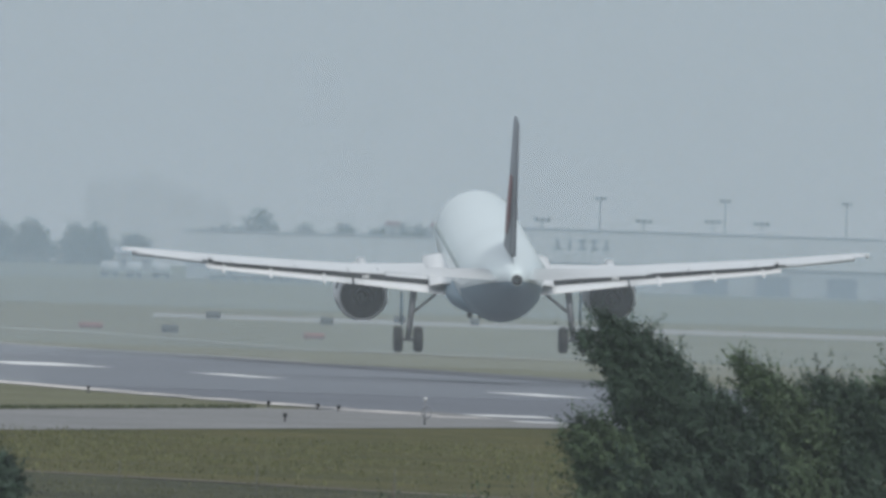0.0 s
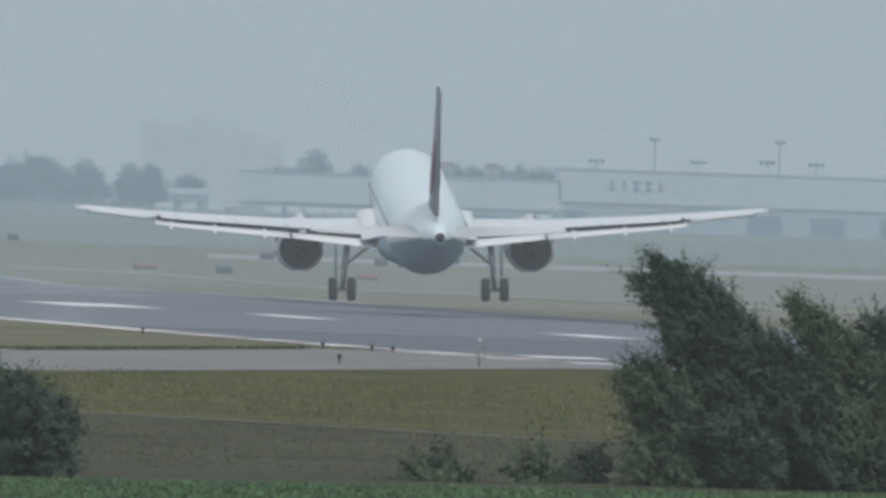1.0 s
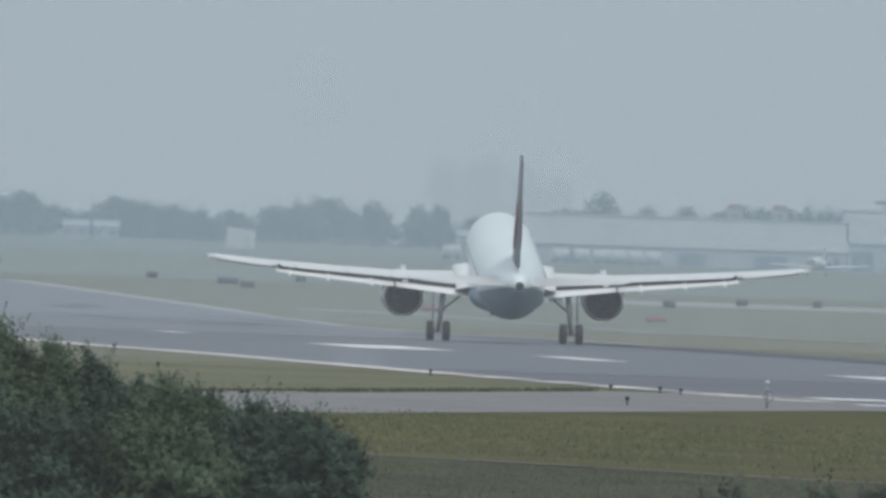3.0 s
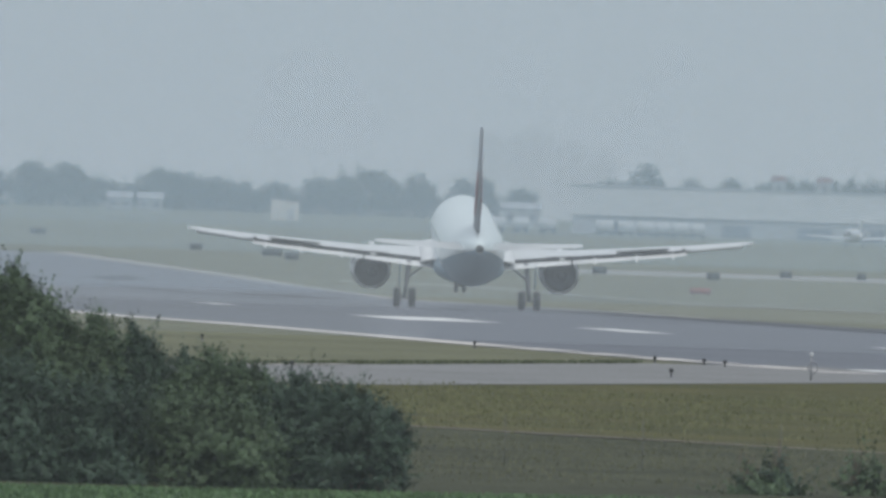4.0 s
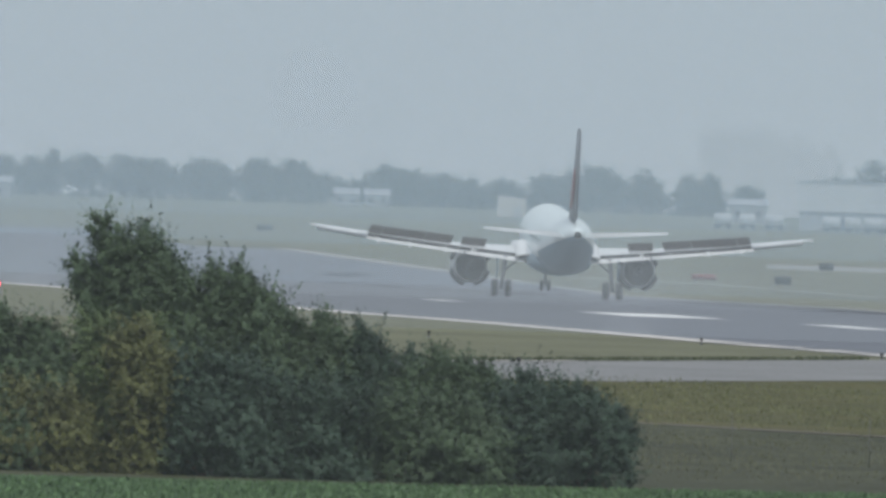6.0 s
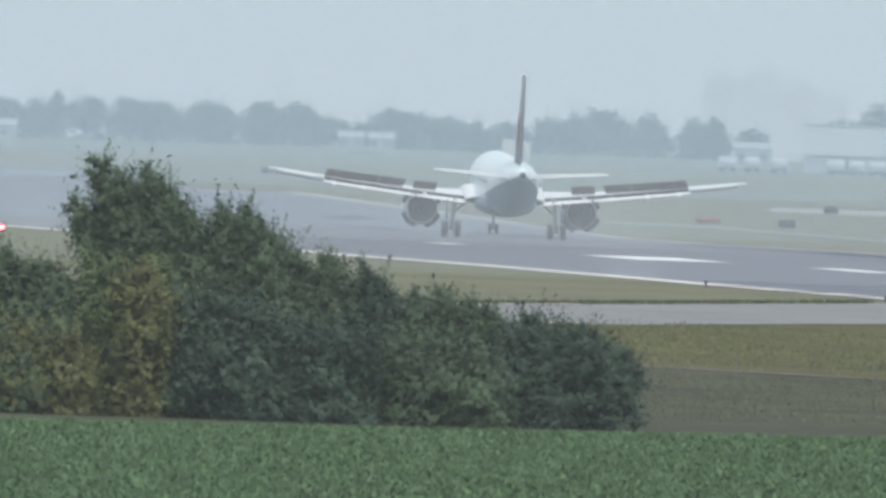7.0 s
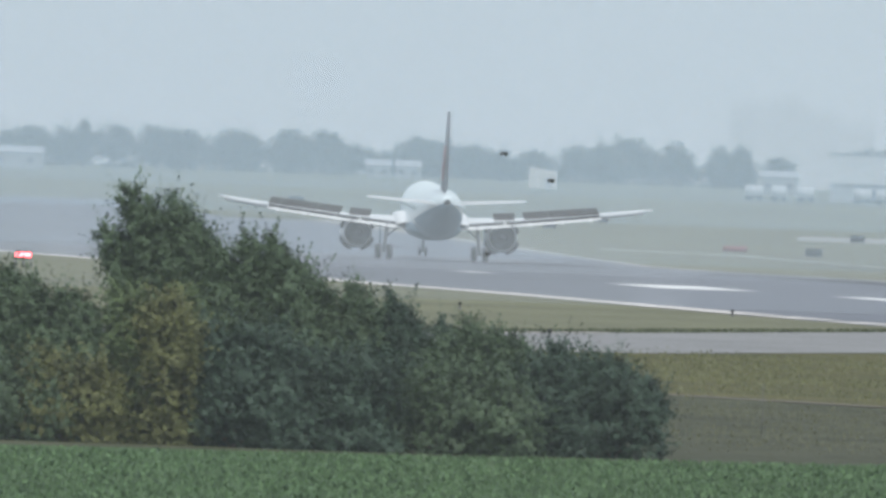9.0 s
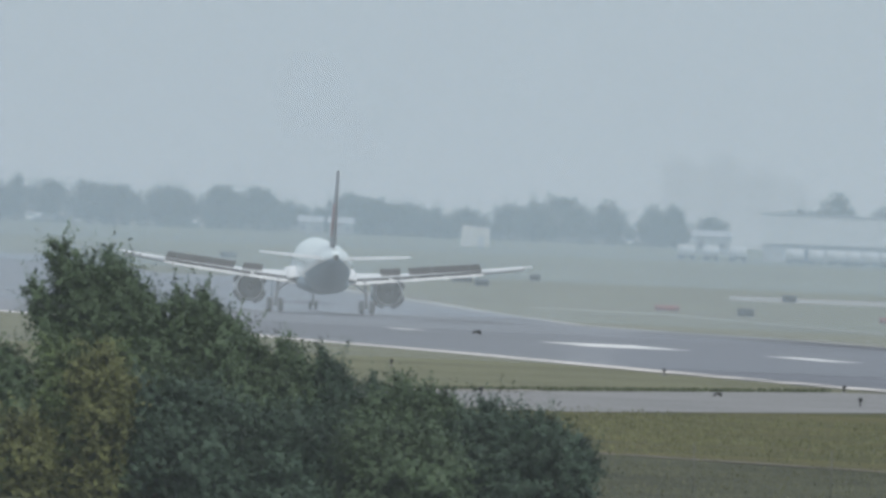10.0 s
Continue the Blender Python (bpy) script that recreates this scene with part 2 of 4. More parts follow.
strip("pavement_border", lambda y: float(np.interp(y, [1000, 1250, 1385, 1534, 1695, 2000], [7.8, -3.5, -13.8, -22, -33, -60])),
      lambda y: float(np.interp(y, [1000, 1250, 1385, 1534, 1695, 2000], [8.8, -2.0, -12.0, -20, -30.6, -57])), 1000, 2000, BORDER, 0.07, "pale border between asphalt and grass", "pavement border", step=15)
patch("grass_taxiway", [(-22, 1702), (-8, 1672), (10.9, 1503), (60, 1300), (60, 1285), (10.9, 1490), (-8, 1655), (-22, 1690)], BORDER, 0.03, "narrow pale taxiway across the grass", "taxiway")
strip("far_taxiway", (-3, 0), (400, 0), 1930, 2010, FAR_CONCRETE, 0.03, "pale concrete taxiway far behind the runway", "taxiway")


# ---- shrubs ----
def crown_mesh(lobes, count, size, rng, lean=(0, 0, 0), spikes=0.25):
    """Leaves in sprays: each spray sits in a lobe (x, y, z, rx, ry, rz) near its shell, with leaves strung along a twig."""
    vol = np.array([l[3] * l[5] for l in lobes]) ** 0.75
    per = 14
    n = count // per
    pick = rng.choice(len(lobes), n, p=vol / vol.sum())
    L = np.array(lobes)[pick]
    d = rng.normal(size=(n, 3))
    d /= np.linalg.norm(d, axis=1)[:, None]
    r = rng.uniform(0.55, 1.0, (n, 1)) ** 0.6
    base = L[:, :3] + d * r * L[:, 3:]
    twig = d * 0.6 + np.array(lean) + rng.normal(size=(n, 3)) * 0.45 + np.array((0, 0, 0.35))
    twig /= np.linalg.norm(twig, axis=1)[:, None]
    length = rng.uniform(1.4, 3.4, (n, 1)) * size * (1 + 1.8 * (rng.random((n, 1)) < spikes))
    s = np.tile(np.linspace(0, 1, per), n)[:, None]
    c = np.repeat(base, per, 0) + np.repeat(twig * length, per, 0) * s + rng.normal(size=(n * per, 3)) * size * 0.3
    c[:, 2] = np.maximum(c[:, 2], 0.02)
    m = n * per
    # leaves lie over the shell of their spray, like shingles
    face = np.repeat(d * 0.9 + np.array((0, 0, 0.45)), per, 0) + rng.normal(size=(m, 3)) * 0.28
    a = np.repeat(twig, per, 0) + rng.normal(size=(m, 3)) * 0.5
    b = np.cross(a, face)
    b /= np.linalg.norm(b, axis=1)[:, None]
    a = np.cross(face, b)
    a /= np.linalg.norm(a, axis=1)[:, None]
    la = a * (size * rng.uniform(0.6, 1.15, (m, 1)))
    lb = b * (size * rng.uniform(0.2, 0.36, (m, 1)))
    v = np.stack([c - la * 0.45 - lb, c - la * 0.45 + lb, c + la * 0.6], 1).reshape(-1, 3)
    return v.tolist(), np.arange(m * 3).reshape(-1, 3).tolist()


def shrub(x, y, lobes, mat, rng, label, count=9000, size=0.075, lean=(-0.25, 0, 0), category="shrub", name="shrub", group="shrubs at the field edge", stems=5, spikes=0.25):
    ob = thing(name, (x, y, ground_z(y) - 0.02), label, category, group)
    bm = bmesh.new()
    for i in range(stems):
        l = lobes[i % len(lobes)]
        top = Vector((l[0] + rng.uniform(-.3, .3) * l[3], l[1], l[2] + l[5] * 0.4))
        foot = Vector((top.x * 0.35 + rng.uniform(-.1, .1), rng.uniform(-.15, .15), 0))
        mid = foot.lerp(top, 0.5) + Vector((rng.uniform(-.12, .12), 0, 0.05))
        r = 0.018 * (1 + top.z)
        tube(foot, mid, r, r * 0.7, 7, bm)
        tube(mid, top, r * 0.7, r * 0.25, 7, bm)
        for k in range(3):
            tip = mid.lerp(top, 0.3 * k) + Vector((rng.uniform(-.5, .5) * l[3], rng.uniform(-.3, .3), rng.uniform(.2, .6)))
            tube(mid.lerp(top, 0.3 * k), tip, r * 0.4, r * 0.12, 5, bm)
    part("trunk", bm, BARK, ob)
    crown = part("crown", crown_mesh(lobes, count, size, rng, lean, spikes), mat, ob, smooth=False)
    if lobes[0][2] > 0 and max(l[2] + l[5] for l in lobes) > 2.2:
        SWAYING.append(crown)
    return ob


SWAYING = []


def lobes_under(width, height, rng, n=9, peak=0.0, depth=0.9, taper=0.12):
    """Overlapping leaf masses that fill a mound."""
    out = []
    for i in range(n):
        u = (i + 0.5) / n * 2 - 1
        h = height * (1 - 0.42 * abs(u - peak) ** 1.8) * rng.uniform(0.86, 1.0)
        cols = 3
        for k in range(cols):
            z = h * (0.16 + 0.30 * k)
            rz = h * 0.21
            out.append((u * width / 2 * rng.uniform(.85, 1.05) * (1 - taper * k), rng.uniform(-.5, .5) * depth, min(z, h - rz), width / n * 0.95, depth * 0.6, rz))
    return out


def plumes(width, height, rng, n, bend, tall=1.0, low=-0.85):
    """Ragged shoots above a mound, bent by the wind."""
    out = []
    for _ in range(n):
        u, run = rng.uniform(low, 0.85), height * tall * rng.uniform(0.26, 0.38)
        z = height * (1 - 0.25 * u * u) * rng.uniform(0.5, 0.68)
        girth = rng.uniform(0.15, 0.23)
        for j in range(7):
            s = j / 6
            out.append((u * width / 2 - bend * run * s * s, rng.uniform(-.3, .2), z + run * s * (1 - 0.12 * s), girth * (1 - .72 * s), .16 * (1 - .5 * s), .15 * (1 - .3 * s)))
    return out


rng = np.random.default_rng(4)
# x, depth, width, height, material, label: the mass beside the field, from its low end to the tall one
SHRUBS = [
    (-2.55, 221.5, 1.15, 1.32, LEAF_DARK, "rounded dark green shrub at the crop field's edge"),
    (-3.35, 222.0, 1.3, 1.4, LEAF_DARK, "rounded green shrub at the crop field's edge"),
    (-4.25, 222.5, 1.5, 1.65, LEAF, "bushy green shrub among its neighbours"),
    (-5.2, 223.0, 1.6, 1.98, LEAF_DARK, "dense dark green shrub with an uneven top"),
    (-6.05, 223.0, 1.3, 2.2, LEAF, "bushy green shrub with a ragged top"),
    (-4.4, 220.3, 1.7, 1.15, LEAF, "low green shrub in front of taller ones"),
    (-6.2, 220.0, 1.8, 1.3, LEAF_DARK, "low dark shrub at the field's edge"),
    (-6.9, 223.5, 1.35, 2.95, LEAF, "tall wind-bent green shrub, leaning tips"),
    (-7.65, 224.0, 1.7, 3.3, LEAF, "tall wind-bent green shrub, thick crown"),
    (-8.1, 224.6, 1.2, 3.15, LEAF_DARK, "tall dark shrub between wind-bent ones"),
    (-8.5, 224.0, 0.9, 3.3, LEAF, "tallest wind-bent shrub with a pointed top"),
    (-7.1, 219.9, 1.5, 1.65, LEAF_DARK, "dark green shrub before taller wind-bent ones"),
    (-8.3, 220.2, 1.25, 2.15, LEAF_WARM, "yellowing shrub with olive leaves"),
    (-8.2, 219.6, 0.55, 2.1, LEAF_RUST, "slim shrub with orange tips"),
    (-9.35, 219.5, 1.3, 1.1, LEAF_RUST, "low shrub with rusty brown leaves"),
    (-9.75, 223.0, 1.4, 2.1, LEAF, "loose green shrub, thin at the top"),
    (-10.0, 219.5, 1.3, 1.0, LEAF, "low green shrub beside the field"),
    (-10.8, 223.5, 1.5, 2.5, LEAF, "tall green shrub at the field's edge"),
]
for x, y, w, h, mat, label in SHRUBS:
    w *= 1.04
    mass = lobes_under(w, h * 0.76, rng, max(4, int(w * 4)), rng.uniform(-.3, .3)) + plumes(w, h, rng, int(4 + 4 * w), 0.3 if h < 2.5 else 0.38)
    shrub(x, y, mass, mat, rng, label, int(27000 * w * h ** 0.8), 0.055)
for x, y, w, h, mat, label in [
        (6.5, 232.5, 1.7, 3.1, LEAF_DARK, "tall wind-blown dark green shrub with ragged tips"),
        (5.85, 232.2, 0.95, 1.6, LEAF, "lower green shrub leaning against a tall one"),
        (7.5, 233.0, 1.4, 2.1, LEAF_DARK, "wind-blown dark green shrub"),
        (8.4, 233.5, 1.2, 2.5, LEAF, "wind-blown green shrub with ragged tips"),
        (9.3, 234.0, 1.4, 2.3, LEAF_DARK, "wind-blown dark green shrub, dense"),
        (10.3, 234.0, 1.5, 2.4, LEAF, "wind-blown green shrub with bent plumes"),
        (11.4, 234.0, 2.0, 2.4, LEAF, "wind-blown green shrub with swaying tips")]:
    mass = lobes_under(w * 1.15, h * 0.64, rng, max(4, int(w * 4)), rng.uniform(-.3, .1), taper=0.2) + plumes(w, h, rng, int(7 + 4 * w), 0.6, 1.15, -0.5)
    shrub(x, y, mass, mat, rng, label, int(27000 * w * h ** 0.8), 0.055, lean=(-0.7, 0, 0.4), group="shrubs beside the runway view", spikes=0.3)
for x, y, w, h, mat in [(2.75, 230, 0.9, 0.25, LEAF), (2.95, 230.3, 0.4, 0.42, LEAF_DARK), (4.1, 232, 0.7, 0.52, LEAF), (4.85, 233, 0.6, 0.5, LEAF_DARK)]:
    shrub(x, y, lobes_under(w, h, rng, 4, 0, 0.3), mat, rng, "small low green bush in the rough grass", 1100, 0.08, category="bush", name="bush", group="small bushes", stems=3)


# ---- crop and rough grass ----
def tufts(name, x0, x1, y0, y1, count, h0, h1, mat, label, category, wide=0.12, slant=0.0, ragged=0.0, low=0.0):
    """Leaves that stand on the ground over a stretch of it."""
    x = x0 + (x1 - x0) * rng.random(count)
    y = y0 + low * x + (y1 + slant * x - y0 - low * x) * rng.random(count) + ragged * rng.normal(size=count)
    if ragged:
        dense = np.array([noise.noise((a * 0.35, b * 0.06, 3.0)) for a, b in zip(x, y)]) > -0.15 + 0.5 * rng.random(count) - 0.25
        x, y, count = x[dense], y[dense], int(dense.sum())
    z = np.array([ground_z(v) for v in (y0, y1)]).mean()
    h = rng.uniform(h0, h1, count)
    ang = rng.uniform(0, math.pi, count)
    lx, ly = np.cos(ang) * wide, np.sin(ang) * wide
    tx, ty = rng.normal(size=count) * wide, rng.normal(size=count) * wide
    zl = z + h * rng.uniform(0.0, 0.75, count)
    v = np.stack([np.stack([x - lx, y - ly, zl], 1), np.stack([x + lx, y + ly, zl + 0.02], 1), np.stack([x + tx, y + ty, z + h], 1)], 1).reshape(-1, 3)
    f = np.arange(count * 3).reshape(-1, 3)
    return tagged(part(name, (v.tolist(), f.tolist()), mat, smooth=False), label, category, kind="stuff")


patch("crop_soil", [(-400, -60), (400, -60), (400, 255), (60, 241), (8.7, 229.5), (0, 220.5), (-10, 214.5), (-60, 208), (-400, 190)], CROP_SOIL, 0.02, "dark soil under the green crop", "field")
tufts("crop", -11, 11.5, 148, 212, 290000, 0.09, 0.2, LEAF_CROP, "low leafy green crop covering the field", "crop", 0.034, 0.95)
tufts("grass", -9, 2.4, 510, 514, 2600, 0.05, 0.16, GRASS_DARK, "dark taller grass along the taxiway's edge", "grass", 0.03, 6.1, 0, 6.1)
tufts("grass", -16, 20, 236, 290, 34000, 0.02, 0.09, GRASS_BLADE, "rough olive grass", "grass", 0.016, 0, 5)
tufts("grass", -16, 20, 312, 398, 46000, 0.04, 0.14, STRAW, "taller dry yellowish grass beside the taxiway", "grass", 0.02, 0, 9)


# ---- the airliner: origin on the ground between its main wheels, nose along +y ----
def section(y, z, rx, rz, n=28):
    return [(rx * math.cos(2 * math.pi * i / n), y, z + rz * math.sin(2 * math.pi * i / n)) for i in range(n)]


def fuselage_bm():
    rows = [(17.6, 3.45, 0.1, 0.1), (17.3, 3.5, 0.55, 0.5), (16.6, 3.62, 1.05, 1.0), (15.4, 3.8, 1.5, 1.55), (13.6, 3.93, 1.87, 1.97),
            (11.8, 3.97, 1.97, 2.09), (4, 3.9, 1.97, 2.07), (-4, 3.85, 1.97, 2.07), (-7.5, 3.88, 1.95, 2.03), (-10, 4.1, 1.8, 1.82),
            (-12.5, 4.4, 1.5, 1.5), (-15, 4.65, 1.1, 1.12), (-17.5, 4.88, 0.68, 0.74), (-19.2, 5.0, 0.38, 0.45), (-19.8, 5.02, 0.26, 0.3)]
    return loft([section(*r) for r in rows])


def foil(x, le, chord, z, thick=0.12, n=9, twist=0.0):
    """A wing section at the span x: points round it from the trailing edge."""
    pts = []
    us = [0.5 * (1 - math.cos(math.pi * i / n)) for i in range(n + 1)]
    shape = lambda u: 5 * thick * (0.2969 * math.sqrt(u) - 0.126 * u - 0.3516 * u * u + 0.2843 * u ** 3 - 0.1015 * u ** 4)
    for u in us[::-1]:
        pts.append((u, shape(u) + 0.02 * math.sin(math.pi * u)))
    for u in us[1:-1]:
        pts.append((u, -shape(u) * 0.75 + 0.02 * math.sin(math.pi * u)))
    return [(x, le - u * chord, z + h * chord - u * chord * twist) for u, h in pts]


def wing_at(x):
    """Leading edge, chord and height of the wing at the span x."""
    xs = [1.2, 6.4, 17.05]
    return (float(np.interp(x, xs, [6.5, 3.9, -1.75])), float(np.interp(x, xs, [7.0, 3.95, 1.5])),
            float(np.interp(x, [1.2, 6.4, 12, 17.05], [2.75, 3.2, 3.85, 4.58])))


def wing_panel(x0, x1, u0, u1, lift0, side, thick=0.06, drop=0.0, chord_add=0.0, steps=4):
    """A slab along the wing between chord fractions, dropped by a slope: flaps, slats."""
    rings = []
    for i in range(steps + 1):
        x = x0 + (x1 - x0) * i / steps
        le, c, z = wing_at(x)
        y0, y1 = le - u0 * c, le - u1 * c - chord_add * c
        zt = z + lift0
        ln = y0 - y1
        pts = [(0, 0.5), (0.15, 1.0), (0.5, 0.8), (1, 0.1), (1, -0.1), (0.5, -0.6), (0.12, -0.6)]
        rings.append([(side * x, y0 - ln * u, zt - drop * ln * u + thick * h) for u, h in pts])
    return loft(rings)


def nacelle(x, plane):
    eng = part("engine", lathe([(7.6, 0.95), (7.75, 1.08), (7.5, 1.18), (6.3, 1.24), (4.6, 1.22), (3.4, 1.12), (3.2, 1.06), (3.25, 1.02), (4.2, 1.0)]), WHITE, plane, "white engine nacelle")
    eng.location = (x, 0, 1.92)
    part("nozzle_duct", lathe([(3.45, 1.03), (3.3, 1.03), (3.4, 0.3)]), DARK, eng, "dark exhaust duct")
    part("core_nozzle", lathe([(4.5, 0.62), (3.0, 0.5), (2.5, 0.42), (2.55, 0.36), (3.2, 0.3)]), DARK, eng, "dark hot core nozzle")
    part("exhaust_cone", lathe([(3.2, 0.28), (2.4, 0.2), (1.9, 0.03)]), DARK, eng)
    part("intake_ring", lathe([(7.2, 0.9), (7.62, 0.97), (7.78, 1.08), (7.55, 1.19)]), STEEL, eng)
    part("fan", lathe([(6.9, 0.94), (6.85, 0.94), (7.3, 0.05)]), DARK, eng)
    bm = loft([[(-0.16, 5.6, 1.0), (0.16, 5.6, 1.0), (0.16, 5.4, 1.6), (-0.16, 5.4, 1.6)], [(-0.16, 1.4, 0.85), (0.16, 1.4, 0.85), (0.16, 0.4, 1.2), (-0.16, 0.4, 1.2)]])
    part("pylon", bm, WHITE, eng)
    doors = []
    for k in range(4):
        a = math.pi / 4 + k * math.pi / 2
        prof = []
        for j in range(7):
            b = (j / 6 - 0.5) * 1.15
            prof.append((math.sin(b), math.cos(b)))
        rings = []
        for y in (0.0, -0.4, -0.8):
            rr = 1.25 + 0.02 * y
            rings.append([(rr * p, y, rr * q - 1.25) for p, q in prof] + [((rr - 0.09) * p, y, (rr - 0.09) * q - 1.25) for p, q in prof[::-1]])
        d = part("reverser_door", loft(rings), DARK_GREY, eng, "grey thrust reverser door")
        home = Matrix.Translation((0, 4.85, 0)) @ Matrix.Rotation(math.pi / 2 - a, 4, "Y") @ Matrix.Translation((0, 0, 1.235))
        d.matrix_local = home
        doors.append((d, home))
    return doors


def wheel_bm(r, w):
    return lathe([(-w / 2, r * 0.55), (-w / 2, r * 0.86), (-w * 0.32, r), (w * 0.32, r), (w / 2, r * 0.86), (w / 2, r * 0.55)], 22, "x")


def gear_wheel(leg, x, z, r, w):
    wh = part("wheel", wheel_bm(r, w), TYRE, leg, "black rubber tyre")
    wh.location = (x, 0, z)
    part("rim", lathe([(-w * 0.4, r * 0.2), (-w * 0.42, r * 0.56), (w * 0.42, r * 0.56), (w * 0.4, r * 0.2)], 18, "x"), STEEL, wh)


def build_airliner():
    plane = thing("airliner", (0, 900, 0), "pale blue twin-engine airliner with dark fin, landing with flaps down", "airplane")
    moving = {"spoilers": [], "doors": [], "legs": []}
    bm = fuselage_bm()
    # the belly grey, with underside shade painted in, climbs to the exhaust cone
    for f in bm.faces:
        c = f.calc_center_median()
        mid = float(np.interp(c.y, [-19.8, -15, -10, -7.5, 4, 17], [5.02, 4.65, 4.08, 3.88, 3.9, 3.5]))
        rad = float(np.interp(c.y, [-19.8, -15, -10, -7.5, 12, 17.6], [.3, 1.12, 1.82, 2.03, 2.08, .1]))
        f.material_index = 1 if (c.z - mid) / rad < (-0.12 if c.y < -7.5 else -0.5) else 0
    part("fuselage", bm, [SKIN, BELLY], plane, "pale icy-blue fuselage, grey belly darkened with painted shade")
    part("belly_fairing", loft([[(rx * math.cos(a), y, 2.55 + rz * math.sin(a)) for a in [2 * math.pi * i / 24 for i in range(24)]]
                                for y, rx, rz in ((8.5, 0.3, 0.15), (7, 1.6, 0.75), (3, 2.15, 0.95), (-2, 2.15, 0.95), (-4.5, 1.6, 0.75), (-6.2, 0.3, 0.2))]), BELLY, plane, "belly fairing in grey darkened for shade")
    part("tail_cone", lathe([(-19.7, 0.27), (-20.1, 0.2), (-20.12, 0.12), (-19.8, 0.1)], 16), DARK, plane, "dark exhaust tail cone").location = (0, 0, 5.02)
    # fin with rudder and emblem
    def fin_ring(z, le, te, th):
        c = le - te
        us = [1, .75, .5, .25, .1, 0]
        up = [(th * 2.2 * (math.sqrt(u) * (1 - u) + 0.02), le - u * c) for u in us]
        return [(a, y, z) for a, y in up] + [(-a, y, z) for a, y in up[-2::-1]]
    part("fin", loft([fin_ring(5.3, -9.8, -16.4, .24), fin_ring(6.2, -11.6, -16.6, .2), fin_ring(12.1, -16.4, -18.35, .09)]), FIN, plane, "dark blue-grey tail fin")
    part("rudder", loft([[(s, y, z) for s, y in ((.1 * k, a), (.03, b), (-.03, b), (-.1 * k, a))] for z, a, b, k in ((5.9, -16.6, -18.1, 1), (12.0, -18.33, -19.45, .55))]), FIN, plane, "dark rudder")
    for s in (-1, 1):
        part("emblem", loft([[(s * (w + .02), y0, z), (s * (w + .02), y1, z), (s * (w - .05), y1, z), (s * (w - .05), y0, z)] for z, y0, y1, w in ((6.6, -13.4, -14.6, .19), (7.5, -13.6, -16.0, .17), (8.6, -14.6, -16.4, .145), (9.4, -15.4, -16.4, .125))]), RED, plane, "red emblem on the fin")
    for s in (-1, 1):
        wing = part("wing", loft([foil(s * x, wing_at(x)[0], wing_at(x)[1] * 0.8, wing_at(x)[2], th * 1.2) for x, th in ((1.2, .15), (3.8, .135), (6.4, .12), (10, .115), (13.5, .11), (16.6, .1), (17.05, .05))]), WING, plane, "light grey swept wing")
        part("wing_root_fairing", loft([foil(s * x, 7.4, 8.2, zr, .17) for x, zr in ((1.0, 2.85), (2.1, 2.95), (2.85, 2.82))]), WHITE, plane)
        part("slat", wing_panel(2.6, 16.6, -0.06, 0.1, -0.16, s, 0.09, 0.45, steps=6), WING, wing, "drooped leading edge slat")
        part("flap", wing_panel(2.1, 6.3, 0.805, 1.0, -0.21, s, 0.08, 0.14, 0.04), WHITE, wing, "white inboard flap, lowered")
        part("flap", wing_panel(6.4, 13.2, 0.805, 1.0, -0.2, s, 0.07, 0.15, 0.06, 5), WHITE, wing, "white outboard flap, lowered")
        part("aileron", wing_panel(13.4, 16.5, 0.77, 1.0, 0.01, s, 0.05, 0.12, 0.0), WING, wing)
        for x in (7.7, 10.2, 12.4):
            le, c, z = wing_at(x)
            part("flap_track_fairing", loft([[(s * x + r * math.cos(a), y, zz + r * 1.2 * math.sin(a)) for a in [2 * math.pi * i / 10 for i in range(10)]]
                                             for y, zz, r in ((le - .45 * c, z - .1, .03), (le - .65 * c, z - .18, .13), (le - .95 * c, z - .28, .12), (le - 1.15 * c, z - .42, .03))]), WHITE, wing)
        # solid dark strip in place of the shade between wing and flaps
        part("gap_shade_strip", wing_panel(2.2, 13.1, 0.796, 0.803, -0.08, s, 0.15, 0.0, 0.0, 6), DARK, wing, "dark strip painted as shade ahead of the flaps")
        part("wingtip_fence", loft([[(s * 17.0 + s * 0.02, -1.9, 4.5), (s * 17.0 + s * 0.02, -3.35, 4.5), (s * 17.06, -3.35, 4.5), (s * 17.06, -1.9, 4.5)],
                                    [(s * 17.1, -2.7, 4.7), (s * 17.1, -3.5, 4.7), (s * 17.14, -3.5, 4.7), (s * 17.14, -2.7, 4.7)]]), WHITE, wing)
        # spoilers hinge at their front edge
        for k, (x0, x1) in enumerate(((4.9, 6.6), (7.3, 9.2), (9.22, 12.2), (12.22, 13.1))):
            le0, c0, z0 = wing_at(x0)
            le1, c1, z1 = wing_at(x1)
            a = Vector((s * x0, le0 - .62 * c0, z0 + .048 * c0))
            b = Vector((s * x1, le1 - .62 * c1, z1 + .048 * c1))
            along = (b - a)
            depth = 0.74
            w = along.length
            home = Matrix.Translation(a) @ Matrix.Rotation(math.atan2(along.y, along.x), 4, "Z") @ Matrix.Rotation(-math.asin(along.z / w), 4, "Y")
            sb = box(w - .03, depth, .05, (w / 2, -depth / 2 * s, 0), .012)
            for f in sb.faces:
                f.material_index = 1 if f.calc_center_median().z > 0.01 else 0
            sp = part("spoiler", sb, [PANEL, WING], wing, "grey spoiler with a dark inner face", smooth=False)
            sp.matrix_local = home
            moving["spoilers"].append((sp, home, s, k))
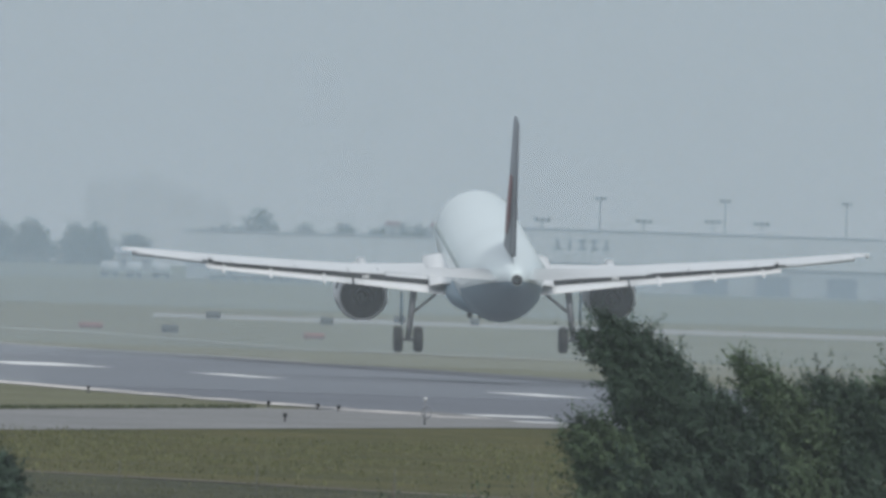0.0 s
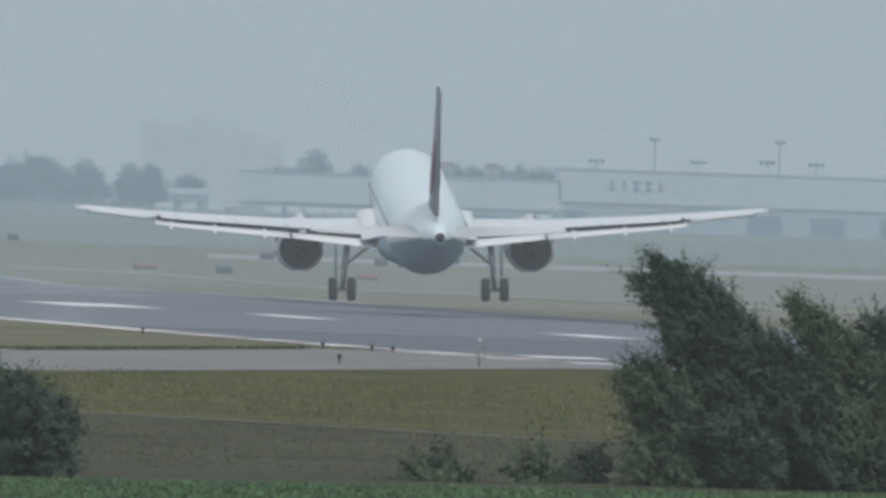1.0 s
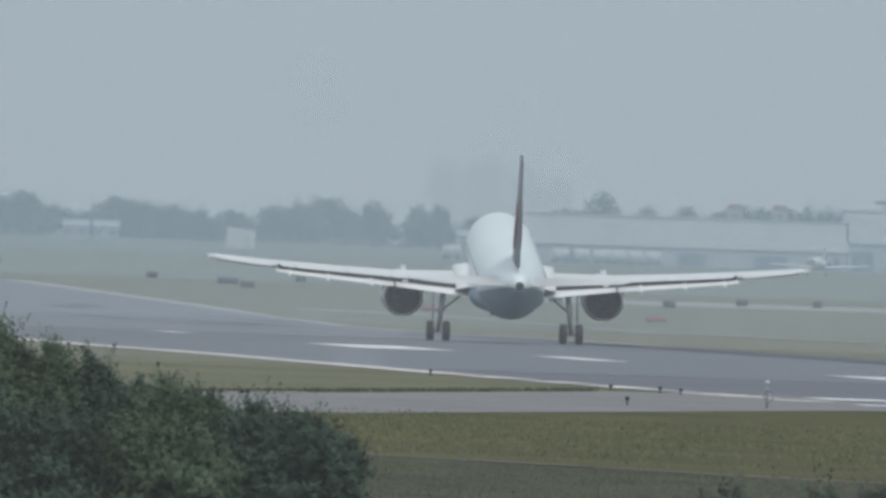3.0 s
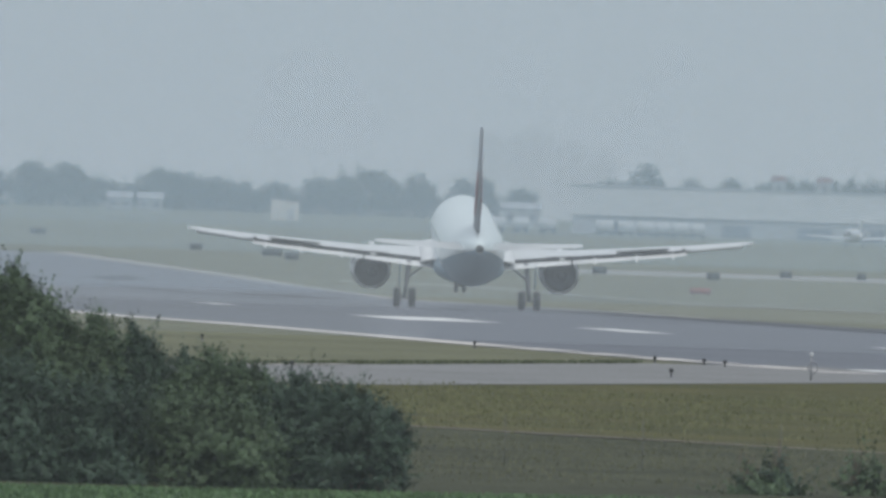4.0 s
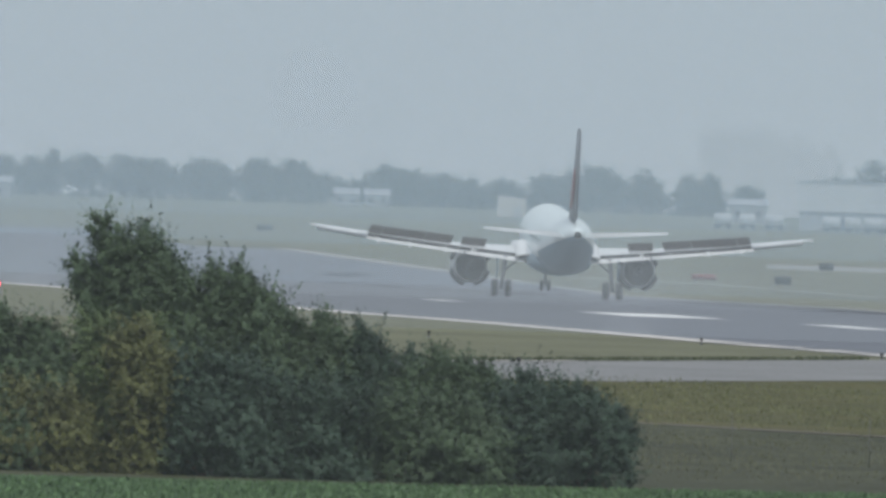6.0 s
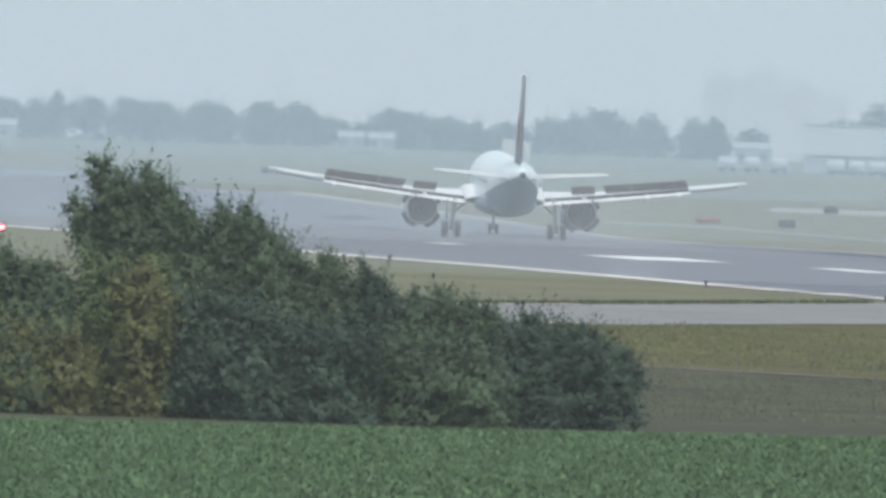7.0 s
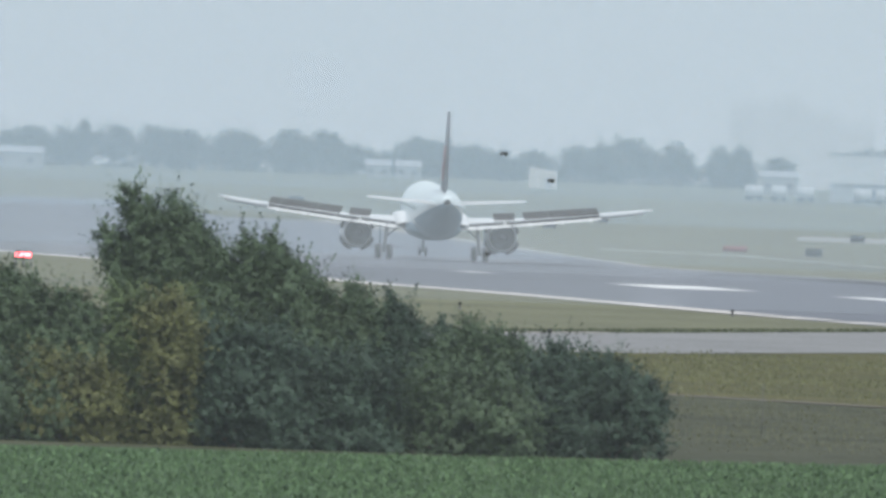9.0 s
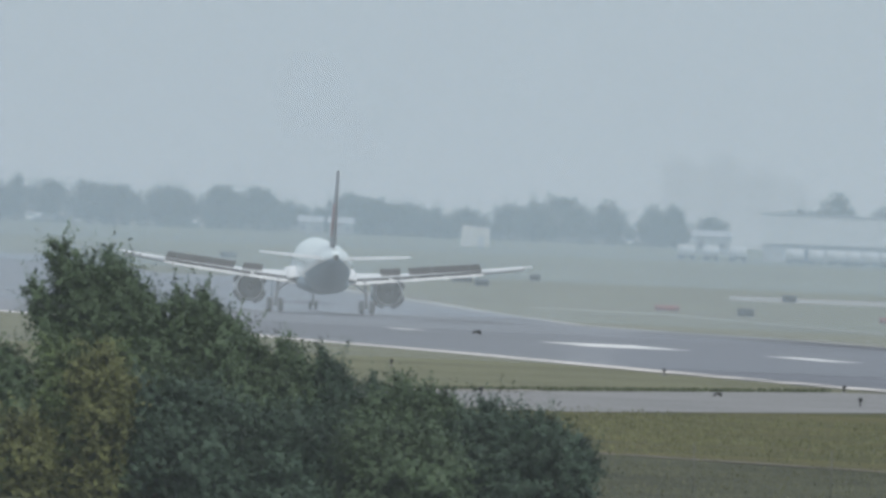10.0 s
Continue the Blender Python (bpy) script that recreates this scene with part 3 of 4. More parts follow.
        tail = part("tailplane", loft([foil(s * x, le, c, z, .1) for x, le, c, z in ((0.3, -13.0, 4.0, 4.72), (6.0, -17.0, 1.5, 5.2), (6.22, -17.3, 1.1, 5.22))]), WING, plane, "light grey tailplane")
        part("elevator", loft([[(s * x, y0, z + .04), (s * x, y0, z - .04), (s * x, y1, z - .02), (s * x, y1, z)] for x, y0, y1, z in ((.9, -16.55, -17.35, 4.78), (5.9, -18.3, -18.75, 5.19))]), WING, tail)
        moving["doors"] += nacelle(5.75 * s, plane)
        # main leg
        leg = part("main_gear_leg", tube((0, 0, 0.58), (s * -0.25, 0.1, 2.9), 0.13, 0.16, 14), STEEL, plane, "grey main landing gear strut")
        leg.location = (s * 3.8, 0, 0)
        part("side_stay", tube((s * -0.1, 0, 1.75), (s * -1.35, 0.05, 2.75), 0.07, 0.07, 8), STEEL, leg)
        part("torque_link", loft([[(-.04, -.14, 0.7), (.04, -.14, 0.7), (.04, -.2, .75), (-.04, -.2, .75)], [(-.04, -.45, 1.1), (.04, -.45, 1.1), (.04, -.5, 1.15), (-.04, -.5, 1.15)], [(-.04, -.15, 1.5), (.04, -.15, 1.5), (.04, -.2, 1.55), (-.04, -.2, 1.55)]]), STEEL, leg)
        part("axle", tube((-0.62, 0, 0.58), (0.62, 0, 0.58), 0.09, 0.09, 10), STEEL, leg)
        for dx in (-0.46, 0.46):
            gear_wheel(leg, dx, 0.585, 0.585, 0.42)
        part("gear_door", box(0.05, 1.3, 1.5, (s * 0.32, 0.1, 2.0), .02), BELLY, leg)
        moving["legs"].append((leg, s))
    nose = part("nose_gear_leg", tube((0, 0, 0.4), (0, 0.25, 2.4), 0.09, 0.12, 12), STEEL, plane, "grey nose landing gear strut")
    nose.location = (0, 12.64, 0)
    part("axle", tube((-0.35, 0, 0.39), (0.35, 0, 0.39), 0.06, 0.06, 8), STEEL, nose)
    for dx in (-0.25, 0.25):
        gear_wheel(nose, dx, 0.385, 0.385, 0.22)
    for s in (-1, 1):
        part("nose_gear_door", box(0.04, 1.0, 0.7, (s * 0.42, 0.3, 1.75), .015), WHITE, nose)
    for s in (-1, 1):
        for i in range(30):
            y = 12.5 - i * 0.78
            part("cabin_window", box(0.03, 0.23, 0.33, (s * 1.945, y, 4.35), .01), WINDOW_GREY, plane)
    return plane, moving


airliner, moving_parts = build_airliner()


# ---- far side of the airfield ----
def tree(x, y, h, w, mat, label, pointed=False, group="trees behind the airfield"):
    ob = thing("tree", (x, y, ground_z(y) - 0.1), label, "tree", group)
    bm = tube((0, 0, 0), (0.05, 0, h * 0.55), 0.05 * h * 0.55, 0.02 * h, 8)
    for i in range(5):
        a = i * 2.4
        tube((0, 0, h * (0.25 + 0.07 * i)), (math.cos(a) * w * 0.3, math.sin(a) * w * 0.3, h * (0.5 + 0.08 * i)), 0.014 * h, 0.004 * h, 6, bm)
    part("trunk", bm, BARK, ob)
    lobes = []
    for i in range(26):
        a, q = rng.uniform(0, 6.28), rng.uniform(0.0, 1.0)
        z = h * (0.22 + 0.6 * q)
        reach = w * 0.33 * ((1 - q) ** 0.8 if pointed else math.sqrt(max(0.05, 1 - (2 * q - 0.85) ** 2 * 0.8)))
        lobes.append((math.cos(a) * reach, math.sin(a) * reach, z, w * 0.2, w * 0.2, h * 0.14))
    part("crown", crown_mesh(lobes, int(5200 * max(1, w / 7)), 0.5, rng, (0, 0, 0), 0.05), mat, ob, smooth=False)
    return ob


for x, h, w in ((-145.8, 6.8, 8.7), (-138.2, 7.0, 5.6), (-133.8, 8.5, 2.6), (-129, 7.7, 8), (-122, 8.0, 8), (-116.1, 7.4, 9.2), (-107.4, 8.3, 9.7),
                (-97.2, 7.9, 8.7), (-91.0, 7.8, 8.7), (-85.3, 5.6, 5.6), (-80.2, 4.3, 6), (-74.1, 7.4, 8.7), (-69.0, 7.5, 7.7), (-63.8, 6.3, 5.6),
                (-58, 5.2, 6), (-53, 5.4, 6), (-44.4, 7.1, 7.7), (-40.5, 7.2, 6), (-36.2, 8.6, 9.7), (-27.5, 8.4, 7.7), (-19.3, 7.8, 5.6), (-15.2, 7.6, 4.6), (-8.5, 6.0, 5.1)):
    tree(x, 3150 + rng.uniform(-25, 25), h, w * 1.12, LEAF_FAR, "broad green tree far behind the airfield" if w > 6 else "slender green tree far behind the airfield", w < 8 and h > 7.5)
for x, h, w in ((14.0, 11.9, 9.1), (8, 8, 6), (23.2, 8.9, 4.8), (30.4, 9.5, 5.4), (37.2, 9.3, 4.5), (41.5, 9.2, 5), (44.8, 9.6, 5.5), (49.5, 9.3, 5),  (53.8, 9.7, 4.3), (57.5, 9.9, 4.3), (61.1, 9.7, 3.2)):
    tree(x, 3300, h, w * 1.1, LEAF_FAR, "dark green tree behind the cargo hall's roof")


def hedge(x0, x1, y, h, label):
    """A low row of undergrowth that joins the trees' feet."""
    ob = thing("hedge", ((x0 + x1) / 2, y, ground_z(y)), label, "hedge", "undergrowth rows")
    n = int((x1 - x0) / 3)
    lobes = [(-(x1 - x0) / 2 + 3 * i + rng.uniform(-1, 1), rng.uniform(-2, 2), h * 0.4, 2.6, 2.0, h * rng.uniform(0.35, 0.6)) for i in range(n)]
    part("foliage", crown_mesh(lobes, 420 * n, 0.7, rng, (0, 0, 0), 0.05), LEAF_FAR, ob, smooth=False)


hedge(-150, -100, 3140, 5.0, "row of green undergrowth under the trees")
hedge(-104, -82, 3140, 4.2, "row of green undergrowth beside the houses")
hedge(-76, -8, 3155, 3.6, "long row of undergrowth under the trees")


def hall(x0, x1, y, h, low, doors, label):
    """A long flat-roofed cargo hall with a pale upper cladding and dark dock doors."""
    z = ground_z(y) - 1.6
    ob = thing("cargo_hall", ((x0 + x1) / 2, y, z), label, "building", "cargo halls")
    w, hh = x1 - x0, h + 1.6
    # shade below the cladding is put into this wall's darker grey
    part("lower_wall", box(w, 40, low + 1.6, (0, 20, (low + 1.6) / 2)), HALL_LOW, ob, "lower wall in grey darkened for shade", smooth=False)
    part("upper_cladding", box(w + .6, 41, hh - low - 1.6, (0, 20, (hh + low + 1.6) / 2)), HALL, ob, "pale grey upper cladding", smooth=False)
    part("roof", box(w + .9, 41.4, .4, (0, 20, hh + .2), .08), HALL_LOW, ob, smooth=False)
    for i in range(int(w / 9)):
        part("cladding_joint", box(.1, .1, hh - low - 1.8, (-w / 2 + 9 * i + 4, -.54, (hh + low + 1.6) / 2)), HALL_LOW, ob, smooth=False)
    for a, b in doors:
        d = part("dock_door", box(b - a, .3, low * 0.8 + 1.2, ((a + b) / 2 - (x0 + x1) / 2, -.1, (low * 0.8 + 1.2) / 2)), DOORS, ob, "dark blue dock door", smooth=False)
        part("door_frame", box(b - a + .5, .2, .35, ((a + b) / 2 - (x0 + x1) / 2, -.2, low * 0.8 + 1.35)), HALL_LOW, d, smooth=False)
    return ob


hall(0.8, 53, 2850, 7.6, 3.0, [(5.4, 9), (12, 16), (25.3, 30), (37.8, 43.4), (48, 52)], "long pale grey cargo hall with dark dock doors")
hall(53.2, 135, 2850, 9.7, 4.6, [(54, 57.5), (66, 71), (84, 89.7), (94.4, 100), (106, 111), (118, 124)], "taller pale cargo hall carrying dark lettering shapes")
# the hall's sign: five plain dark shapes
sign = thing("hall_sign", (65.6, 2849.42, ground_z(2850) + 6.6), "five dark letter-like shapes on the hall's cladding", "sign")
for i in range(5):
    bm = box(1.25, .2, .4, (-4 + 2 * i, 0, .2)) if i != 1 else box(.4, .2, 1.7, (-4 + 2 * i, 0, .85))
    if i != 1:
        box(.4, .2, 1.7, (-4 + 2 * i, 0, .85), 0, bm)
    if i in (2, 3):
        box(1.25, .2, .4, (-4 + 2 * i, 0, 1.5), 0, bm)
    part("letter_block", bm, DOORS, sign, smooth=False)


def trailer(x, y, w):
    ob = thing("trailer", (x, y, ground_z(y)), "white box trailer parked before the hall", "trailer", "parked trailers")
    part("body", box(w, 2.5, 1.7, (0, 0, 1.65), .06), HALL, ob)
    part("chassis", box(w * .95, 1.6, .22, (0, 0, .7)), DARK, ob)
    for dx in (-w * .35, -w * .2, w * .35):
        for dy in (-.9, .9):
            part("wheel", lathe([(-.14, .2), (-.14, .4), (.14, .4), (.14, .2)]), TYRE, ob).location = (dx, dy, .4)


for i, x in enumerate((6.0, 9.4, 12.6, 15.2, 18.0, 20.9, -11.5, -7.5, -3.2)):
    trailer(x, 2795, 2.5 if i % 2 else 2.9)


def house(x, y, w, h, label):
    ob = thing("house", (x, y, ground_z(y)), label, "house", "small houses under the trees")
    part("wall", box(w, 6, h, (0, 3, h / 2)), TOWERS, ob, "grey wall", smooth=False)
    part("roof", loft([[(-w / 2 - .3, -.3, h), (-w / 2 - .3, 6.3, h), (-w / 2 - .3, 3, h + 1.1)], [(w / 2 + .3, -.3, h), (w / 2 + .3, 6.3, h), (w / 2 + .3, 3, h + 1.1)]]), HALL_LOW, ob, "pale grey pitched roof", smooth=False)
    for k in (-.28, .28):
        win = part("window", box(.8, .1, .8, (w * k, -.03, h * .5)), GLASS_DARK, ob, smooth=False)
        part("window_sill", box(1, .2, .1, (w * k, -.08, h * .5 - .48)), HALL, win, smooth=False)


house(-79.6, 3085, 4.2, 2.2, "small grey house with a low pale roof")
house(-74.2, 3085, 4.2, 2.2, "small grey house with pale roof beside its twin")
house(-139.5, 2990, 9, 2.8, "wide grey building with a pale roof under the trees")
house(-8.0, 2990, 6.5, 3.0, "pale building beside the cargo hall")


def shed(x, y):
    ob = thing("storage_shed", (x, y, ground_z(y) - .2), "pale cream storage shed with a sloping roof", "shed")
    part("body", loft([[(-2.4, 0, 0), (2.4, 0, 0), (2.4, 0, 3.3), (-2.3, 0, 3.8)], [(-2.4, 5, 0), (2.4, 5, 0), (2.4, 5, 3.3), (-2.3, 5, 3.8)]]), CREAM, ob, smooth=False)
    part("door", box(1.1, .1, 2.1, (1.0, -.04, 1.05)), HALL_LOW, ob, smooth=False)


shed(-47.7, 2928)


def red_house(x):
    y = 3290
    ob = thing("gabled_house", (x, y, ground_z(y)), "house with a red gabled roof behind the hall", "house", "red roofs behind the hall")
    part("wall", box(2.8, 5, 9.0, (0, 2.5, 4.5)), TOWERS, ob, smooth=False)
    part("roof", loft([[(-1.8, -.3, 8.9), (1.8, -.3, 8.9), (1.1, -.3, 9.9), (-1.1, -.3, 9.9)], [(-1.8, 5.3, 8.9), (1.8, 5.3, 8.9), (1.1, 5.3, 9.9), (-1.1, 5.3, 9.9)]]), ROOF_RED, ob, "red hipped roof", smooth=False)
    part("gable_window", box(.7, .1, .9, (0, -.05, 7.6)), GLASS_DARK, ob, smooth=False)


red_house(39.8)
red_house(48.4)


def tower_block(x, h, w):
    y = 4700
    ob = thing("tower_block", (x, y, ground_z(y)), "grey apartment tower block dim in the haze", "building", "skyline behind the airfield")
    part("wall", box(w, 14, h, (0, 0, h / 2)), TOWERS, ob, smooth=False)
    part("roof", box(w * .4, 5, 2, (0, 0, h + 1)), TOWERS, ob, smooth=False)
    for f in range(int(h / 3.2)):
        for c in range(max(2, int(w / 4))):
            part("window", box(2.2, .2, 1.5, (-w / 2 + 2 + 4 * c, -7, 2 + 3.2 * f)), GLASS_DARK, ob, smooth=False)


for x, h, w in ((-21, 22.5, 11), (-10, 24, 10.8), (0.3, 21, 9.5), (9, 18.5, 7.5)):
    tower_block(x, h, w)


def mast(x, y, h, wide, label):
    ob = thing("floodlight_mast", (x, y, ground_z(y)), label, "light mast", "floodlight masts")
    part("pole", tube((0, 0, 0), (0, 0, h), .28, .16, 8), STEEL, ob)
    part("crossbar", box(wide, .3, .25, (0, 0, h)), STEEL, ob)
    for k in (-.4, 0, .4):
        part("lamp_head", box(wide * .28, .5, .55, (wide * k, -.2, h + .25), .05), DARK, ob)


for x, h in ((72, 14.9), (93.6, 15.1), (114.6, 15.3)):
    mast(x, 3000, h, 1.8, "tall grey floodlight mast beside the halls")
for x, h in ((62, 10.9), (79.6, 11.2), (91.5, 11.5), (100, 11.4)):
    mast(x, 3000, h, 2.6, "lower floodlight mast with a wide lamp bar")


# ---- signs and lights on the field ----
def sign_board(x, y, w, h, mat, label):
    ob = thing("airfield_sign", (x, y, ground_z(y)), label, "sign", "airfield signs")
    part("board", box(w, .25, h, (0, 0, h / 2 + .25), .04), mat, ob)
    for k in (-.35, .35):
        part("leg", tube((w * k, 0, 0), (w * k, 0, .3), .05), STEEL, ob)


for x, y, w in ((-34.5, 2037, 2.4), (-31.2, 1974, 1.6), (15.8, 1863, 1.4), (24.5, 1933, 1.3), (-0.9, 1656, 1.6), (3.7, 1905, 1.6), (-71.7, 2356, 2.2), (-45, 2111, 1.5), (33, 1940, 1.0), (-27, 2120, 1.3)):
    sign_board(x, y, w, .75, DARK, "dark airfield sign board seen from behind")
for x, y, w in ((12.7, 1634, 2.0), (-8.6, 1690, 2.4)):
    sign_board(x, y, w, .55, SIGN_RED, "low red airfield sign in the grass")


def edge_light(x, y, h, label="small dark edge light on a post"):
    ob = thing("edge_light", (x, y, ground_z(y)), label, "airfield light", "edge lights")
    part("post", tube((0, 0, 0), (0, 0, h * .6), .025, .025, 8), DARK, ob)
    part("lamp_housing", lathe([(0, .03), (.03, .06), (h * .35, .055), (h * .4, .03)], 12), DARK, ob).matrix_local = pose(0, 0, h * .58, 90)
    part("base_plate", lathe([(0, .07), (.03, .07)], 12), STEEL, ob).matrix_local = pose(0, 0, 0.01, 90)


for x, y in ((2.9, 463), (4.26, 524), (4.84, 519), (2.8, 529), (-6.9, 443), (-12, 577), (-16.8, 720), (-3, 588)):
    edge_light(x, y, .28 if y < 480 else .24)

ring = thing("ring_light_post", (6.75, 472, 0), "thin pale post with a lamp and a wire ring", "airfield light")
part("post", tube((0, 0, 0), (0, 0, .65), .03, .025, 8), STEEL, ring)
part("lamp", box(.12, .12, .12, (0, 0, .72), .03), HALL, ring, "white lamp head")
bm = bmesh.new()
for i in range(14):
    a, b = 2 * math.pi * i / 14, 2 * math.pi * (i + 1) / 14
    tube((.04 + .13 * math.cos(a), -.05, .36 + .16 * math.sin(a)), (.04 + .13 * math.cos(b), -.05, .36 + .16 * math.sin(b)), .018, .018, 5, bm)
part("wire_ring", bm, STEEL, ring)

for i, x in enumerate((-38.2, -37.82)):
    papi = thing("approach_indicator_light", (x, 826, 0), "low approach indicator box glowing red", "airfield light", "approach indicator lights")
    part("housing", box(.42, .8, .4, (0, 0, .55), .04), DARK, papi)
    part("lens", box(.36, .04, .2, (0, -.41, .56), .01), LAMP_RED, papi, "bright red lens")
    for dx in (-.2, .2):
        part("leg", tube((dx, 0, 0), (dx, 0, .4), .03), STEEL, papi)

# wire fence in the rough grass
fence = thing("wire_fence", (0, 0, 0), "thin grey wire fence in the rough grass", "fence")
for i in range(-12, 9):
    part("post", tube((i * 2.0 + 1.2, 252, 0), (i * 2.0 + 1.2, 252, 0.75), .007, .006, 6), FENCE_GREY, fence)
for z in (.25, .48, .72):
    part("wire", tube((-23, 252, z), (17.4, 252, z), .0013, .0013, 4), FENCE_GREY, fence)


# ---- a second, small jet taxiing far off ----
def small_jet():
    ob = thing("business_jet", (45.4, 2710, ground_z(2710)), "small white jet taxiing far behind the runway", "airplane")
    part("fuselage", loft([[(r * math.cos(a), y, 1.9 + r * math.sin(a)) for a in [2 * math.pi * i / 16 for i in range(16)]]
                           for y, r in ((7, .1), (6, .6), (4, 1.0), (-3, 1.0), (-6, .55), (-8, .15))]), WHITE, ob)
    for s in (-1, 1):
        part("wing", loft([foil(s * x, le, c, z, .12) for x, le, c, z in ((.6, 1.8, 3.2, 1.3), (7.6, -1.2, 1.2, 1.75))]), WHITE, ob)
        part("engine", lathe([(-2.4, .4), (-2.6, .5), (-4.6, .45), (-5, .3), (-4.6, .25)], 16), HALL_LOW, ob).location = (s * 1.5, 0, 2.2)
        part("tailplane", loft([foil(s * x, le, c, 4.3, .1) for x, le, c in ((.05, -6.6, 1.6), (2.4, -7.8, .8))]), WHITE, ob)
        leg = part("main_gear_leg", tube((s * 1.4, -.6, .3), (s * 1.3, -.6, 1.4), .08, .08, 8), STEEL, ob)
        part("wheel", lathe([(s * 1.4 - .1, .12), (s * 1.4 - .1, .3), (s * 1.4 + .1, .3), (s * 1.4 + .1, .12)], 14, "x"), TYRE, leg).location = (0, -.6, .3)
    part("fin", loft([[(.1, -5, 2.6), (.02, -7.6, 2.6), (-.1, -5, 2.6)], [(.05, -6.8, 4.4), (.01, -8.2, 4.4), (-.05, -6.8, 4.4)]]), WHITE, ob, smooth=False)
    part("nose_gear_leg", tube((0, 5, 0), (0, 5, 1.3), .07, .07, 8), STEEL, ob)
    return ob


# ---- birds ----
def bird():
    ob = thing("bird", (0, 300, 1), "small dark bird in flight", "bird", "flock of birds")
    part("body", loft([[(r * math.cos(a), y, r * .9 * math.sin(a)) for a in [2 * math.pi * i / 10 for i in range(10)]]
                       for y, r in ((.11, .006), (.095, .02), (.07, .024), (.03, .034), (-.03, .03), (-.07, .014))]), FEATHER, ob)
    part("beak", tube((0, .11, 0), (0, .135, -.004), .006, .001, 6), DARK, ob)
    part("tail", loft([[(-.012, -.06, .004), (.012, -.06, .004), (.012, -.06, -.002), (-.012, -.06, -.002)], [(-.03, -.13, .004), (.03, -.13, .004), (.03, -.13, 0), (-.03, -.13, 0)]]), FEATHER, ob)
    wings = []
    for s in (-1, 1):
        w = part("wing", loft([[(s * x, y0, .004), (s * x, y1, .002), (s * x, y1, -.002), (s * x, y0, -.004)] for x, y0, y1 in ((0, .06, -.03), (.08, .075, -.025), (.18, .02, -.02))]), FEATHER, ob)
        w.location = (s * .02, 0, .012)
        wings.append((w, s))
    ob.scale = (0.75, 0.75, 0.75)
    return ob, wings


second_jet = small_jet()
flock = [bird() for _ in range(3)]


# ---- haze: thin sheets added in place of the air's own haze ----
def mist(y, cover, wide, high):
    """One thin, even upright sheet, added to imitate distance haze."""
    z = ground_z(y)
    ob = part("mist", ([(-wide, y, z - 2), (wide, y, z - 2), (wide, y, z + high), (-wide, y, z + high)], [(0, 1, 2, 3)]), haze_material("haze_sheet", cover, (0.87, 0.95, 1.0) if y < 1200 else (0.62, 0.83, 1.0) if y < 3000 else (0.97, 0.97, 0.99)))
    return tagged(ob, "thin pale sheet standing in for the air's haze", "mist", kind="stuff")


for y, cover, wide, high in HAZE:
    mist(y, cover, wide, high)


# ---- spray thrown up behind the wheels and engines ----
def spray_material(name, cover):
    """Fine water spray that thins out towards its rim."""
    m = haze_material(name, cover, (0.86, 0.94, 1.0))
    n, l = m.node_tree.nodes, m.node_tree.links
    tc, ball, wisps, times = n.new("ShaderNodeTexCoord"), n.new("ShaderNodeTexGradient"), n.new("ShaderNodeTexNoise"), n.new("ShaderNodeMath")
    ball.gradient_type, times.operation = "SPHERICAL", "MULTIPLY"
    shape = n.new("ShaderNodeMapping")
    shape.inputs["Scale"].default_value = (1 / 9.0, 1, 1 / 4.2)
    l.new(tc.outputs["Object"], shape.inputs["Vector"])
    l.new(shape.outputs[0], ball.inputs[0])
    l.new(tc.outputs["Object"], wisps.inputs["Vector"])
    wisps.inputs["Scale"].default_value = 0.35
    l.new(ball.outputs["Fac"], times.inputs[0])
    l.new(wisps.outputs[0], times.inputs[1])
    gain = n.new("ShaderNodeMath")
    gain.operation, gain.use_clamp = "MULTIPLY", True
    gain.inputs[1].default_value = cover * 2
    l.new(times.outputs[0], gain.inputs[0])
    for node in n:
        if node.type == "MIX_SHADER" and not node.inputs[0].is_linked and node.outputs[0].links[0].to_node.type == "OUTPUT_MATERIAL":
            l.new(gain.outputs[0], node.inputs[0])
    return m


def build_spray():
    ob = thing("water_spray", (0, 900, -6), "thin white spray behind the rolling airliner", "spray", kind="stuff")
    wet = spray_material("water_spray", 0.1)
    for x, y in ((-5.5, -6), (5.5, -6.5), (0, -22)):
        w = 9.0
        puff = part("spray_puff", ([(-w, 0, -.4), (w, 0, -.4), (w, 0, 4.2), (-w, 0, 4.2)], [(0, 1, 2, 3)]), wet, ob)
        puff.location = (x, y, 0.45)
    return ob


spray = build_spray()


